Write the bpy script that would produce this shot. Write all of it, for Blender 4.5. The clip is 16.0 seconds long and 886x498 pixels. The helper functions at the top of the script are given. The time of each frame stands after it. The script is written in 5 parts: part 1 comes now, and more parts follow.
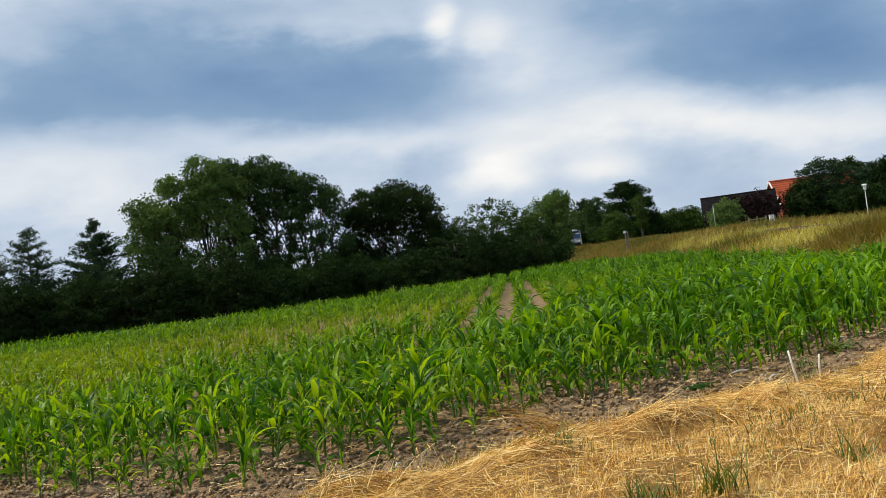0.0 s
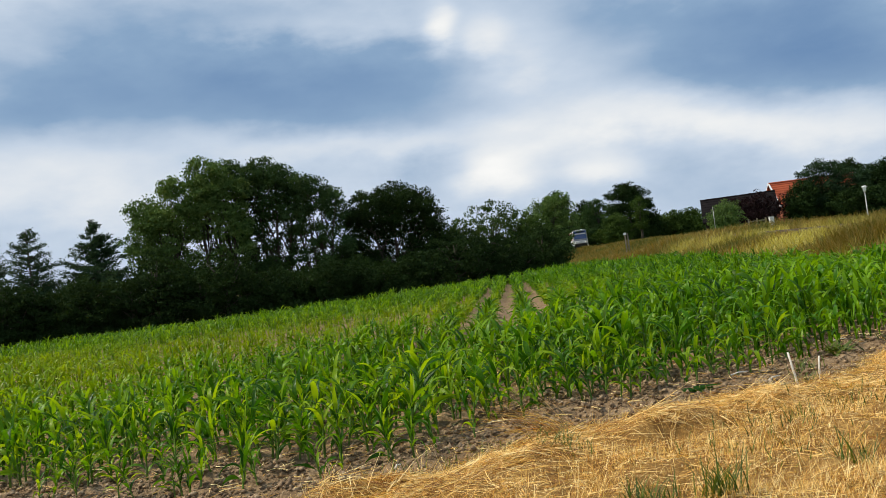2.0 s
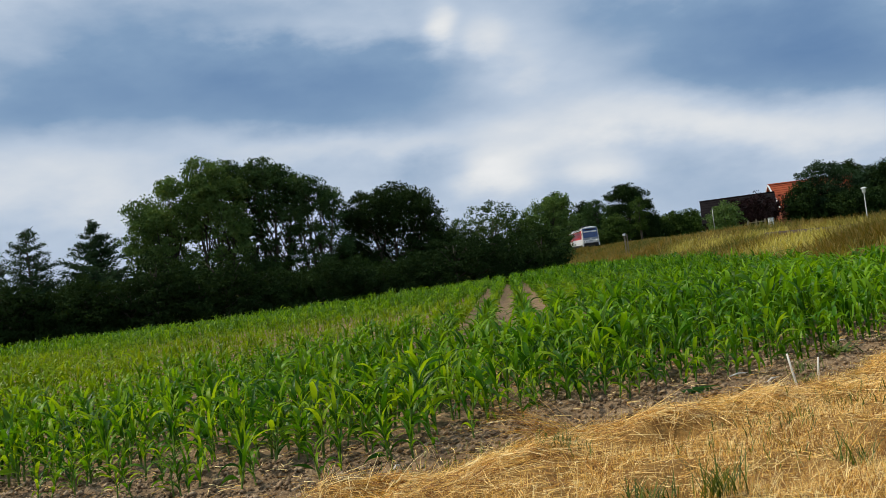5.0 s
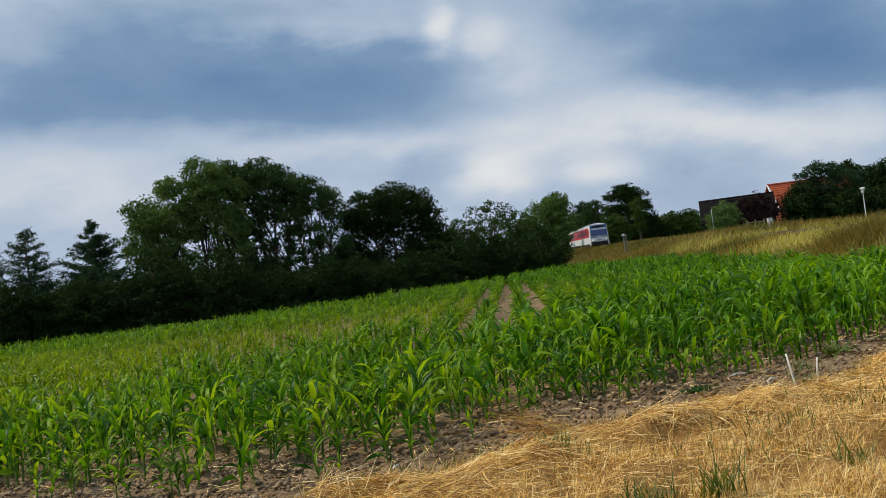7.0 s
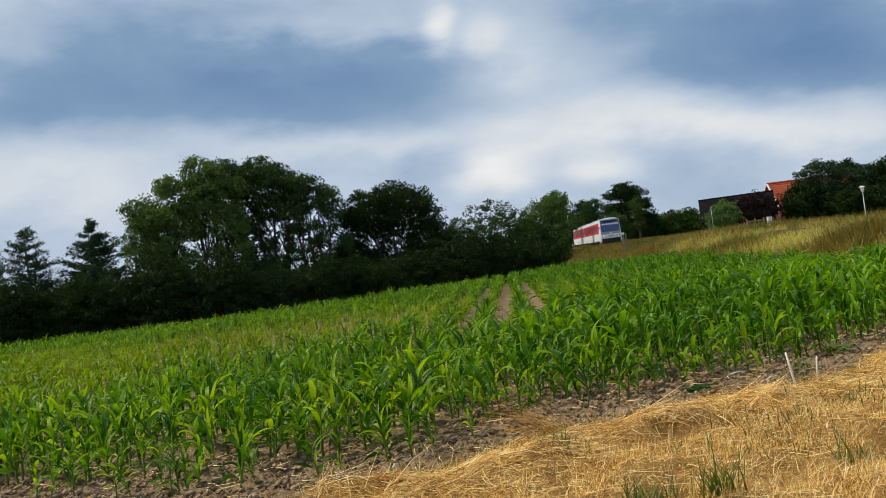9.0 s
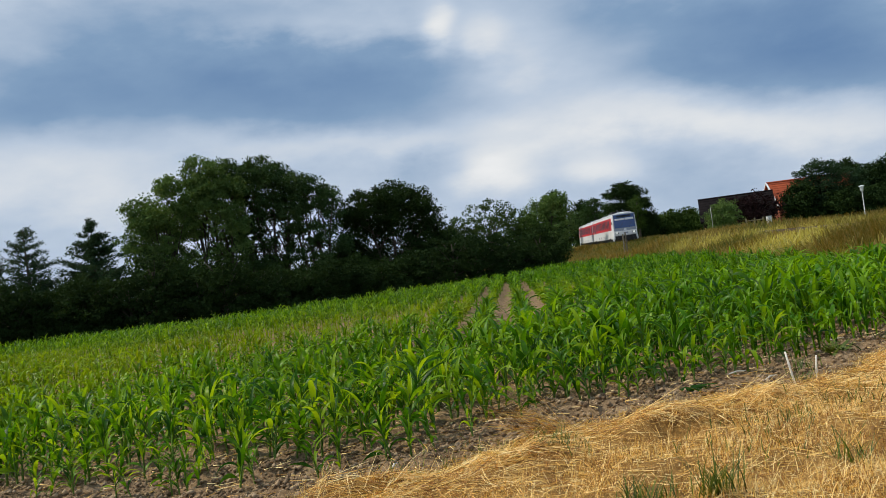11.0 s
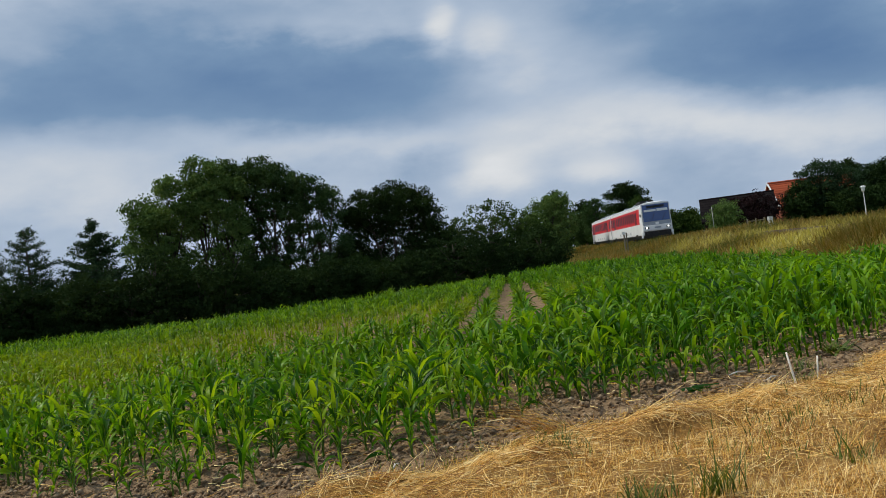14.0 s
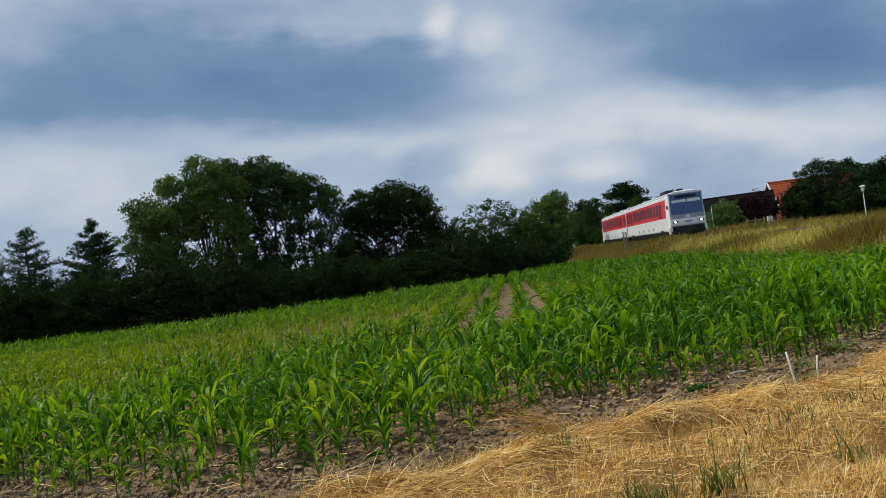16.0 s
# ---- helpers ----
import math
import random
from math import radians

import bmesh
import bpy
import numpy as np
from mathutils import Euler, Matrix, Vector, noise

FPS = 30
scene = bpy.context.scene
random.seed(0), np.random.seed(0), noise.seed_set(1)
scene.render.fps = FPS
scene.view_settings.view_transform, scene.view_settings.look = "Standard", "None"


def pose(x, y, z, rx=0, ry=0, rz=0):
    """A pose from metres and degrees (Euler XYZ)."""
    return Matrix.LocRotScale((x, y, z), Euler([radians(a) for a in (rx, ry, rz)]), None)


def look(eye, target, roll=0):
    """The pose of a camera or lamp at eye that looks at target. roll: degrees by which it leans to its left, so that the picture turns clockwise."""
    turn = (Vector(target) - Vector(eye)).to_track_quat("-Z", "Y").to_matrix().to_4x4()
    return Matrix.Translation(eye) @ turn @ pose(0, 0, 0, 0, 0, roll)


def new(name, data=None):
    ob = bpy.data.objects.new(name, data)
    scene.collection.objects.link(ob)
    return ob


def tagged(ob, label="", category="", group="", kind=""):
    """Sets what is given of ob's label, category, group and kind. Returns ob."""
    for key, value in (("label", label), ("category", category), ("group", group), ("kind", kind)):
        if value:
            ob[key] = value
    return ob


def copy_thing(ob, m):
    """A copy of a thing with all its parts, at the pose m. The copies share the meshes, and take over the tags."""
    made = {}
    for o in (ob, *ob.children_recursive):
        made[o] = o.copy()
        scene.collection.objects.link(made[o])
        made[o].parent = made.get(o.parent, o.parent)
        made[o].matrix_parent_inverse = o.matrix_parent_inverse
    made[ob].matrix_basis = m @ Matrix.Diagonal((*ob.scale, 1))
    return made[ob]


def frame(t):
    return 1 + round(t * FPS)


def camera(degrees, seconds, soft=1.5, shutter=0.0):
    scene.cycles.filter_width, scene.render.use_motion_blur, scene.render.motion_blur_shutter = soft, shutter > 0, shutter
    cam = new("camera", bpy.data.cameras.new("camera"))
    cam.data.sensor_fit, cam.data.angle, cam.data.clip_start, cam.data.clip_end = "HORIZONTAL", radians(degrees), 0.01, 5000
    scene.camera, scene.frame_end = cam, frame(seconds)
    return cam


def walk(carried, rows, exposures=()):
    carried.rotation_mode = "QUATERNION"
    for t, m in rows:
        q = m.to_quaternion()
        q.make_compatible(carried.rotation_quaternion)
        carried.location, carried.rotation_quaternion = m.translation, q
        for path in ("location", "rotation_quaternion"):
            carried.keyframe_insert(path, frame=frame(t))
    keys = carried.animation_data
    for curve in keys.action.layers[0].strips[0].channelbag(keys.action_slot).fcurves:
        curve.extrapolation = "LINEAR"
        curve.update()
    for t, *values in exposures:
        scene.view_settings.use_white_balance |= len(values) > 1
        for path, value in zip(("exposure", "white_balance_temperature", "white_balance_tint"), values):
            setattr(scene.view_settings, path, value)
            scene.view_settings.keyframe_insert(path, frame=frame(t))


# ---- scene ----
# ---------------------------------------------------------------- camera
cam = camera(55.0, 16.0, soft=0.9)
EYE = (0.0, 0.0, 1.5)


def aim(yaw, pitch, roll):
    """A hand-held pose from three small angles in degrees."""
    return look(EYE, (100 * math.tan(radians(yaw)), 100, EYE[2] + 100 * math.tan(radians(pitch))), roll)


SHAKE = [
    (0.0, -0.1047, 0.8730, -7.3032),
    (0.5, -0.1047, 0.8730, -7.3032),
    (1.0, -0.0724, 0.8350, -7.2447),
    (1.5, -0.0784, 0.9078, -7.3105),
    (2.0, -0.0795, 0.9862, -7.2914),
    (2.5, -0.0372, 0.9893, -7.3056),
    (3.0, -0.0372, 0.9893, -7.3056),
    (3.5, -0.0455, 0.9804, -7.3022),
    (4.0, -0.0912, 0.9912, -7.2044),
    (6.5, 0.0163, 1.0428, -7.1676),
    (7.0, 0.0248, 1.0153, -7.1615),
    (7.5, 0.0424, 0.9737, -7.1992),
    (8.0, 0.0506, 0.9577, -7.2003),
    (8.5, 0.0238, 0.9626, -7.1495),
    (9.0, 0.0324, 0.9247, -7.1623),
    (11.5, 0.0512, 0.8969, -7.2200),
    (12.0, -0.0411, 0.9430, -7.2075),
    (12.5, -0.0172, 0.9193, -7.1745),
    (13.0, -0.0004, 0.8773, -7.1711),
    (13.5, -0.0082, 0.9045, -7.1814),
    (14.0, -0.0080, 0.9221, -7.1871),
    (14.5, 0.0013, 0.9136, -7.2219),
    (15.0, 0.0103, 0.8997, -7.2326),
    (15.5, 0.0013, 0.9019, -7.2060),
    (16.0, 0.0090, 0.9025, -7.2089),
]
walk(cam, [(t, aim(a, b, c)) for t, a, b, c in SHAKE], exposures=[
    (0.0, 0.15, 6800, 10), (2.5, 0.13, 6750, 10), (3.5, 0.08, 6700, 10), (4.2, 0.04, 6650, 10), (6.5, -0.19, 6450, 10), (7.5, -0.14, 6480, 10), (8.5, -0.08, 6550, 10),
    (9.2, -0.02, 6650, 10), (11.5, -0.06, 6550, 10), (12.5, -0.14, 6500, 10), (13.5, -0.22, 6450, 10), (14.5, -0.26, 6400, 10), (16.0, -0.27, 6380, 10)])

# ---------------------------------------------------------------- node helpers


class Nodes:
    """Short calls for building a node tree."""

    def __init__(self, tree):
        self.tree = tree
        tree.nodes.clear()

    def add(self, kind, props=None, **inputs):
        n = self.tree.nodes.new(kind)
        for k, v in (props or {}).items():
            setattr(n, k, v)
        for k, v in inputs.items():
            self.put(n.inputs[k.replace("_", " ")], v)
        return n

    def put(self, socket, v):
        if isinstance(v, bpy.types.NodeSocket):
            self.tree.links.new(v, socket)
        else:
            socket.default_value = v

    def math(self, op, a, b=0.0, c=0.0):
        n = self.tree.nodes.new("ShaderNodeMath")
        n.operation = op
        for s, v in zip(n.inputs, (a, b, c)):
            self.put(s, v)
        return n.outputs[0]

    def ramp(self, fac, stops):
        n = self.tree.nodes.new("ShaderNodeValToRGB")
        e = n.color_ramp.elements
        while len(e) < len(stops):
            e.new(0.5)
        for el, (p, c) in zip(e, stops):
            el.position, el.color = p, (*c, 1)
        self.put(n.inputs[0], fac)
        return n.outputs[0]

    def mix(self, fac, a, b):
        n = self.tree.nodes.new("ShaderNodeMix")
        n.data_type = "RGBA"
        self.put(n.inputs[0], fac)
        self.put(n.inputs[6], a if isinstance(a, bpy.types.NodeSocket) else (*a, 1))
        self.put(n.inputs[7], b if isinstance(b, bpy.types.NodeSocket) else (*b, 1))
        return n.outputs[2]

    def noise(self, vec, scale, detail=4.0, rough=0.55):
        n = self.add("ShaderNodeTexNoise", Vector=vec, Scale=scale, Detail=detail, Roughness=rough)
        return n.outputs[0]


# ---------------------------------------------------------------- sky and sun
SUN_FROM = Vector((-0.78, 0.06, 0.97)).normalized()
sun = new("sun", bpy.data.lights.new("sun", "SUN"))
sun.data.energy, sun.data.angle, sun.data.color = 3.8, radians(4.0), (1.0, 0.93, 0.80)
sun.matrix_world = look(SUN_FROM * 50, (0, 0, 0))

world = bpy.data.worlds.new("sky")
scene.world = world
world.use_nodes = True
w = Nodes(world.node_tree)
sky = w.add("ShaderNodeTexSky", {"sky_type": "NISHITA", "sun_disc": False,
                                 "sun_elevation": math.asin(SUN_FROM.z),
                                 "sun_rotation": math.atan2(SUN_FROM.x, SUN_FROM.y)})
way = w.add("ShaderNodeTexCoord").outputs["Generated"]
xyz = w.add("ShaderNodeSeparateXYZ", Vector=way)
X, Y, Z = xyz.outputs
# cloud plane coordinates: stretched towards the horizon
low = w.math("MAXIMUM", w.math("ADD", Z, 0.10), 0.03)
plane = w.add("ShaderNodeCombineXYZ", X=w.math("DIVIDE", X, low), Y=w.math("DIVIDE", Y, low), Z=0.0).outputs[0]
n_big = w.noise(plane, 0.55, 5.0, 0.55)
n_mid = w.noise(w.add("ShaderNodeCombineXYZ", X=w.math("MULTIPLY", X, 3.0), Y=w.math("MULTIPLY", Y, 3.0), Z=w.math("MULTIPLY", Z, 6.5)).outputs[0], 2.0, 6.0, 0.55)
n_streak = w.noise(w.add("ShaderNodeCombineXYZ", X=w.math("MULTIPLY", X, 2.2), Y=1.0, Z=w.math("MULTIPLY", Z, 7.0)).outputs[0], 1.25, 3.0, 0.5)
# banks of cloud ahead, in the leaning axes of their bands
ahead = w.math("MAXIMUM", Y, 0.08)
U0, V0 = w.math("DIVIDE", X, ahead), w.math("DIVIDE", Z, ahead)
cr, sr = math.cos(radians(7.2)), math.sin(radians(7.2))
U = w.math("ADD", w.math("MULTIPLY", U0, cr), w.math("MULTIPLY", V0, -sr))
V = w.math("ADD", w.math("MULTIPLY", U0, sr), w.math("MULTIPLY", V0, cr))
U = w.math("ADD", U, w.math("MULTIPLY", w.math("SUBTRACT", n_streak, 0.5), 0.12))
V = w.math("ADD", V, w.math("MULTIPLY", w.math("SUBTRACT", n_mid, 0.5), 0.085))
front = w.add("ShaderNodeMapRange", {"interpolation_type": "SMOOTHSTEP"}, Value=Y, From_Min=0.1, From_Max=0.6).outputs[0]
BANKS = [  # centre across, centre up, half width, half height, weight
    (-0.330, 0.215, 0.250, 0.060, -0.42),
    (-0.110, 0.205, 0.140, 0.056, -0.24),
    (-0.040, 0.230, 0.070, 0.040, -0.06),
    (-0.360, 0.295, 0.250, 0.030, -0.14),
    (-0.170, 0.275, 0.130, 0.016, 0.10),
    (-0.500, 0.170, 0.080, 0.024, -0.16),
    (0.370, 0.268, 0.190, 0.056, -0.36),
    (0.480, 0.228, 0.150, 0.036, -0.30),
    (0.290, 0.225, 0.060, 0.020, -0.12),
    (0.180, 0.300, 0.080, 0.030, -0.14),
    (0.460, 0.300, 0.170, 0.040, -0.18),
    (-0.016, 0.277, 0.018, 0.024, 0.34),
    (0.036, 0.268, 0.030, 0.026, 0.20),
    (0.090, 0.245, 0.046, 0.036, 0.10),
    (0.075, 0.106, 0.046, 0.030, 0.30),
    (0.195, 0.112, 0.040, 0.018, 0.20),
    (0.110, 0.155, 0.130, 0.030, 0.16),
    (-0.190, 0.140, 0.150, 0.026, 0.12),
    (-0.450, 0.095, 0.130, 0.045, 0.16),
    (0.430, 0.160, 0.180, 0.030, 0.18),
    (0.250, 0.172, 0.100, 0.024, 0.14),
    (0.330, 0.080, 0.150, 0.030, -0.07),
    (-0.020, 0.095, 0.040, 0.026, -0.14),
    (-0.060, 0.140, 0.080, 0.016, 0.08),
]
total = None
for u, v, a, b, k in BANKS:
    du = w.math("DIVIDE", w.math("SUBTRACT", U, u), a)
    dv = w.math("DIVIDE", w.math("SUBTRACT", V, v), b)
    r2 = w.math("ADD", w.math("MULTIPLY", du, du), w.math("MULTIPLY", dv, dv))
    g = w.math("MULTIPLY", w.math("EXPONENT", w.math("MULTIPLY", w.math("POWER", r2, 1.35), -1.0)), k)
    total = g if total is None else w.math("ADD", total, g)
deck = w.add("ShaderNodeMapRange", {"interpolation_type": "SMOOTHSTEP"}, Value=Z, From_Min=0.32, From_Max=0.75, To_Min=0.585, To_Max=0.40).outputs[0]
bright = w.math("ADD", deck, w.math("MULTIPLY", total, front))
bright = w.math("ADD", bright, w.math("MULTIPLY", w.math("SUBTRACT", n_mid, 0.5), 0.34))
bright = w.math("ADD", bright, w.math("MULTIPLY", w.math("SUBTRACT", n_streak, 0.5), 0.16))
n_fine = w.noise(w.add("ShaderNodeCombineXYZ", X=w.math("MULTIPLY", X, 4.0), Y=w.math("MULTIPLY", Y, 4.0), Z=w.math("MULTIPLY", Z, 9.0)).outputs[0], 4.5, 5.0, 0.5)
bright = w.math("ADD", bright, w.math("MULTIPLY", w.math("SUBTRACT", n_fine, 0.5), 0.16))
cloud = w.ramp(bright, [(0.0, (0.125, 0.225, 0.40)), (0.3, (0.205, 0.320, 0.485)), (0.6, (0.45, 0.54, 0.665)),
                        (0.85, (0.70, 0.73, 0.76)), (1.0, (0.86, 0.865, 0.865))])
blue = w.add("ShaderNodeVectorMath", {"operation": "SCALE"}, Vector=sky.outputs[0], Scale=0.10).outputs[0]
cover = w.add("ShaderNodeMapRange", Value=n_big, From_Min=0.25, From_Max=0.42, To_Min=0.8, To_Max=1.0).outputs[0]
back = w.add("ShaderNodeBackground", Color=w.mix(cover, blue, cloud), Strength=1.10)
w.add("ShaderNodeOutputWorld", Surface=back.outputs[0])

# ---------------------------------------------------------------- materials


def material(name, stops, big=1.0, fine=20.0, rough=0.85, bump=0.3, rand="", spread=0.5, through_light=0.0,
             metal=0.0, space="position", dry=None, spec=0.3, contrast=1.6):
    """A surface whose colour runs along stops by coarse and fine noise, and from piece to piece."""
    m = bpy.data.materials.new(name)
    m.use_nodes = True
    n = Nodes(m.node_tree)
    geo = n.add("ShaderNodeNewGeometry")
    vec = geo.outputs["Position"] if space == "position" else n.add("ShaderNodeTexCoord").outputs["Object"]
    f = n.noise(vec, fine, 5.0, 0.6)
    fac = n.math("ADD", n.math("MULTIPLY", n.noise(vec, big, 3.0), 0.6), n.math("MULTIPLY", f, 0.4))
    fac = n.math("MULTIPLY_ADD", n.math("SUBTRACT", fac, 0.5), contrast, 0.5)
    if rand:
        r = geo.outputs["Random Per Island"] if rand == "island" else n.add("ShaderNodeObjectInfo").outputs["Random"]
        fac = n.math("MULTIPLY_ADD", n.math("SUBTRACT", r, 0.5), spread, fac)
    col = n.ramp(fac, stops)
    if dry:
        col = n.mix(n.add("ShaderNodeAttribute", {"attribute_name": "dry"}).outputs["Fac"], col, dry)
    p = n.add("ShaderNodeBsdfPrincipled", Base_Color=col, Roughness=rough, Metallic=metal)
    p.inputs["Specular IOR Level"].default_value = spec
    if bump:
        b = n.add("ShaderNodeBump", Strength=bump, Distance=0.02, Height=f)
        n.put(p.inputs["Normal"], b.outputs[0])
    out = p.outputs[0]
    if through_light:
        warm = n.add("ShaderNodeMix", {"data_type": "RGBA", "blend_type": "MULTIPLY"})
        n.put(warm.inputs[0], 1.0)
        n.put(warm.inputs[6], col)
        n.put(warm.inputs[7], (1.7, 1.45, 0.5, 1))
        t = n.add("ShaderNodeBsdfTranslucent", Color=warm.outputs[2])
        out = n.add("ShaderNodeMixShader", Fac=through_light)
        n.put(out.inputs[1], p.outputs[0])
        n.put(out.inputs[2], t.outputs[0])
        out = out.outputs[0]
    n.add("ShaderNodeOutputMaterial", Surface=out)
    return m


def plain(name, colour, rough=0.4, metal=0.0, glow=None, spec=0.5, vary=0.12):
    """Paint, metal or plastic with faint dirt."""
    lo = tuple(c * (1 - vary) for c in colour)
    m = material(name, [(0.3, lo), (0.7, colour)], 1.3, 30, rough, 0.03, metal=metal, space="object", spec=spec)
    if glow:
        p = next(n for n in m.node_tree.nodes if n.type == "BSDF_PRINCIPLED")
        p.inputs["Emission Color"].default_value = (*colour, 1)
        p.inputs["Emission Strength"].default_value = glow
    return m


M_MAIZE = material("maize_leaf", [(0.05, (0.018, 0.078, 0.003)), (0.5, (0.061, 0.185, 0.005)), (0.95, (0.170, 0.340, 0.010))],
                   0.25, 14, 0.40, 0.1, "island", 1.0, 0.42, dry=(0.30, 0.36, 0.012), spec=0.17)
M_MAIZE_NEAR = material("maize_leaf_near", [(0.05, (0.022, 0.090, 0.004)), (0.5, (0.078, 0.210, 0.006)), (0.95, (0.235, 0.38, 0.012))],
                        1.2, 40, 0.38, 0.2, "object", 1.2, 0.50, spec=0.18)
M_STEM = material("maize_stem", [(0.2, (0.06, 0.14, 0.02)), (0.8, (0.15, 0.23, 0.04))], 5, 60, 0.5, 0.2)
M_STRAW = material("straw", [(0.0, (0.20, 0.085, 0.020)), (0.3, (0.54, 0.29, 0.065)), (0.6, (0.82, 0.54, 0.15)), (1.0, (0.95, 0.79, 0.40))],
                   1.6, 50, 0.50, 0.1, "island", 1.15, 0.15)
M_TUFT = material("green_blade", [(0.1, (0.045, 0.080, 0.012)), (0.9, (0.14, 0.19, 0.03))], 2, 40, 0.5, 0.1, "island", 0.8, 0.3)
M_MEADOW = material("meadow_grass", [(0.0, (0.035, 0.070, 0.008)), (0.3, (0.075, 0.088, 0.012)), (0.5, (0.140, 0.115, 0.020)), (0.75, (0.22, 0.140, 0.032)), (1.0, (0.32, 0.25, 0.06))],
                    0.22, 7, 0.7, 0.0, "island", 0.5, 0.3, contrast=2.4, dry=(0.56, 0.50, 0.13))
M_CLOD = material("soil_clod", [(0.1, (0.09, 0.057, 0.031)), (0.5, (0.30, 0.202, 0.114)), (0.95, (0.55, 0.42, 0.27))], 4, 60, 0.95, 0.8, "island", 0.45)
LEAF = {
    "willow": [(0.1, (0.042, 0.080, 0.022)), (0.5, (0.088, 0.155, 0.042)), (0.9, (0.170, 0.245, 0.080))],
    # near-black greens; on the hedge shrubs they also hold the shade
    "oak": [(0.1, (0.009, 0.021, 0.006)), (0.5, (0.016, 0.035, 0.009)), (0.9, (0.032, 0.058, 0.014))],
    "shrub": [(0.1, (0.018, 0.040, 0.009)), (0.5, (0.037, 0.072, 0.014)), (0.9, (0.090, 0.140, 0.034))],
    "poplar": [(0.1, (0.016, 0.038, 0.012)), (0.5, (0.034, 0.070, 0.022)), (0.9, (0.075, 0.125, 0.045))],
    "spruce": [(0.1, (0.013, 0.032, 0.015)), (0.5, (0.026, 0.055, 0.025)), (0.9, (0.052, 0.092, 0.044))],
    "copper": [(0.1, (0.010, 0.006, 0.007)), (0.9, (0.026, 0.012, 0.013))],
}
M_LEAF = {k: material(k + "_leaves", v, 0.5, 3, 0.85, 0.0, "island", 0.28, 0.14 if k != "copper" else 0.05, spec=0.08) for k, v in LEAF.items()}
M_BARK = material("bark", [(0.1, (0.030, 0.025, 0.020)), (0.9, (0.095, 0.080, 0.062))], 3, 30, 0.95, 0.9)


def ground_material():
    m = bpy.data.materials.new("ground_soil_and_grass")
    m.use_nodes = True
    n = Nodes(m.node_tree)
    vec = n.add("ShaderNodeNewGeometry").outputs["Position"]
    f, g, h = n.noise(vec, 34, 6, 0.65), n.noise(vec, 3.0, 4), n.noise(vec, 0.35, 3)
    fac = n.math("ADD", n.math("MULTIPLY", f, 0.6), n.math("MULTIPLY", g, 0.4))
    soil = n.ramp(fac, [(0.3, (0.055, 0.034, 0.019)), (0.5, (0.25, 0.165, 0.090)), (0.70, (0.46, 0.335, 0.205))])
    straw = n.ramp(fac, [(0.3, (0.09, 0.045, 0.014)), (0.5, (0.32, 0.175, 0.050)), (0.7, (0.66, 0.42, 0.14))])
    grass = n.ramp(n.math("ADD", n.math("MULTIPLY", h, 0.6), n.math("MULTIPLY", f, 0.4)),
                   [(0.3, (0.07, 0.10, 0.02)), (0.5, (0.17, 0.17, 0.04)), (0.7, (0.34, 0.28, 0.09))])
    at = [n.add("ShaderNodeAttribute", {"attribute_name": k}).outputs["Fac"] for k in ("straw", "grass")]
    col = n.mix(at[1], n.mix(at[0], soil, straw), grass)
    p = n.add("ShaderNodeBsdfPrincipled", Base_Color=col, Roughness=0.95)
    p.inputs["Specular IOR Level"].default_value = 0.15
    n.put(p.inputs["Normal"], n.add("ShaderNodeBump", Strength=1.0, Distance=0.05, Height=fac).outputs[0])
    n.add("ShaderNodeOutputMaterial", Surface=p.outputs[0])
    return m


M_GROUND = ground_material()
M_BALLAST = material("ballast_stone", [(0.2, (0.10, 0.09, 0.08)), (0.8, (0.30, 0.27, 0.24))], 2, 25, 0.95, 0.9)
M_RAIL = plain("rail_steel", (0.20, 0.13, 0.09), 0.5, 0.7)
M_WHITE = plain("white_paint", (0.82, 0.83, 0.84), 0.3)
M_GREY = plain("grey_paint", (0.30, 0.34, 0.40), 0.35)
M_ROOF = plain("train_roof_paint", (0.46, 0.48, 0.50), 0.5, vary=0.25)
M_RED = plain("red_paint", (0.56, 0.022, 0.030), 0.5, spec=0.3)
M_BLACK = plain("black_underframe", (0.018, 0.018, 0.020), 0.7, vary=0.3)
M_STEEL = plain("wheel_steel", (0.12, 0.11, 0.10), 0.45, 0.7)
M_LIGHT = plain("lit_headlight", (1.0, 0.97, 0.90), 0.2, glow=3.5)
M_PALE = plain("pale_blind", (0.72, 0.76, 0.80), 0.6)
M_WOOD = material("weathered_wood", [(0.2, (0.13, 0.105, 0.075)), (0.8, (0.30, 0.26, 0.20))], 4, 40, 0.9, 0.5)
M_STAKE = material("bleached_wood", [(0.2, (0.62, 0.57, 0.48)), (0.8, (0.85, 0.82, 0.74))], 8, 60, 0.8, 0.3)
M_TILE = material("orange_roof_tile", [(0.2, (0.24, 0.045, 0.016)), (0.8, (0.40, 0.085, 0.030))], 1.0, 14, 0.8, 0.5, "object", 0.5)
M_BRICK = material("red_brick", [(0.2, (0.20, 0.060, 0.035)), (0.8, (0.36, 0.120, 0.070))], 1.5, 20, 0.9, 0.4, "object", 0.5)
M_DARKROOF = material("dark_roof", [(0.2, (0.008, 0.007, 0.008)), (0.8, (0.021, 0.018, 0.018))], 1.0, 14, 0.98, 0.5, spec=0.03)
M_BOARD = material("dark_board", [(0.2, (0.010, 0.008, 0.007)), (0.8, (0.026, 0.020, 0.017))], 1.0, 14, 0.95, 0.4, spec=0.08)
M_MAST = plain("galvanised_steel", (0.42, 0.43, 0.42), 0.5, 0.3)


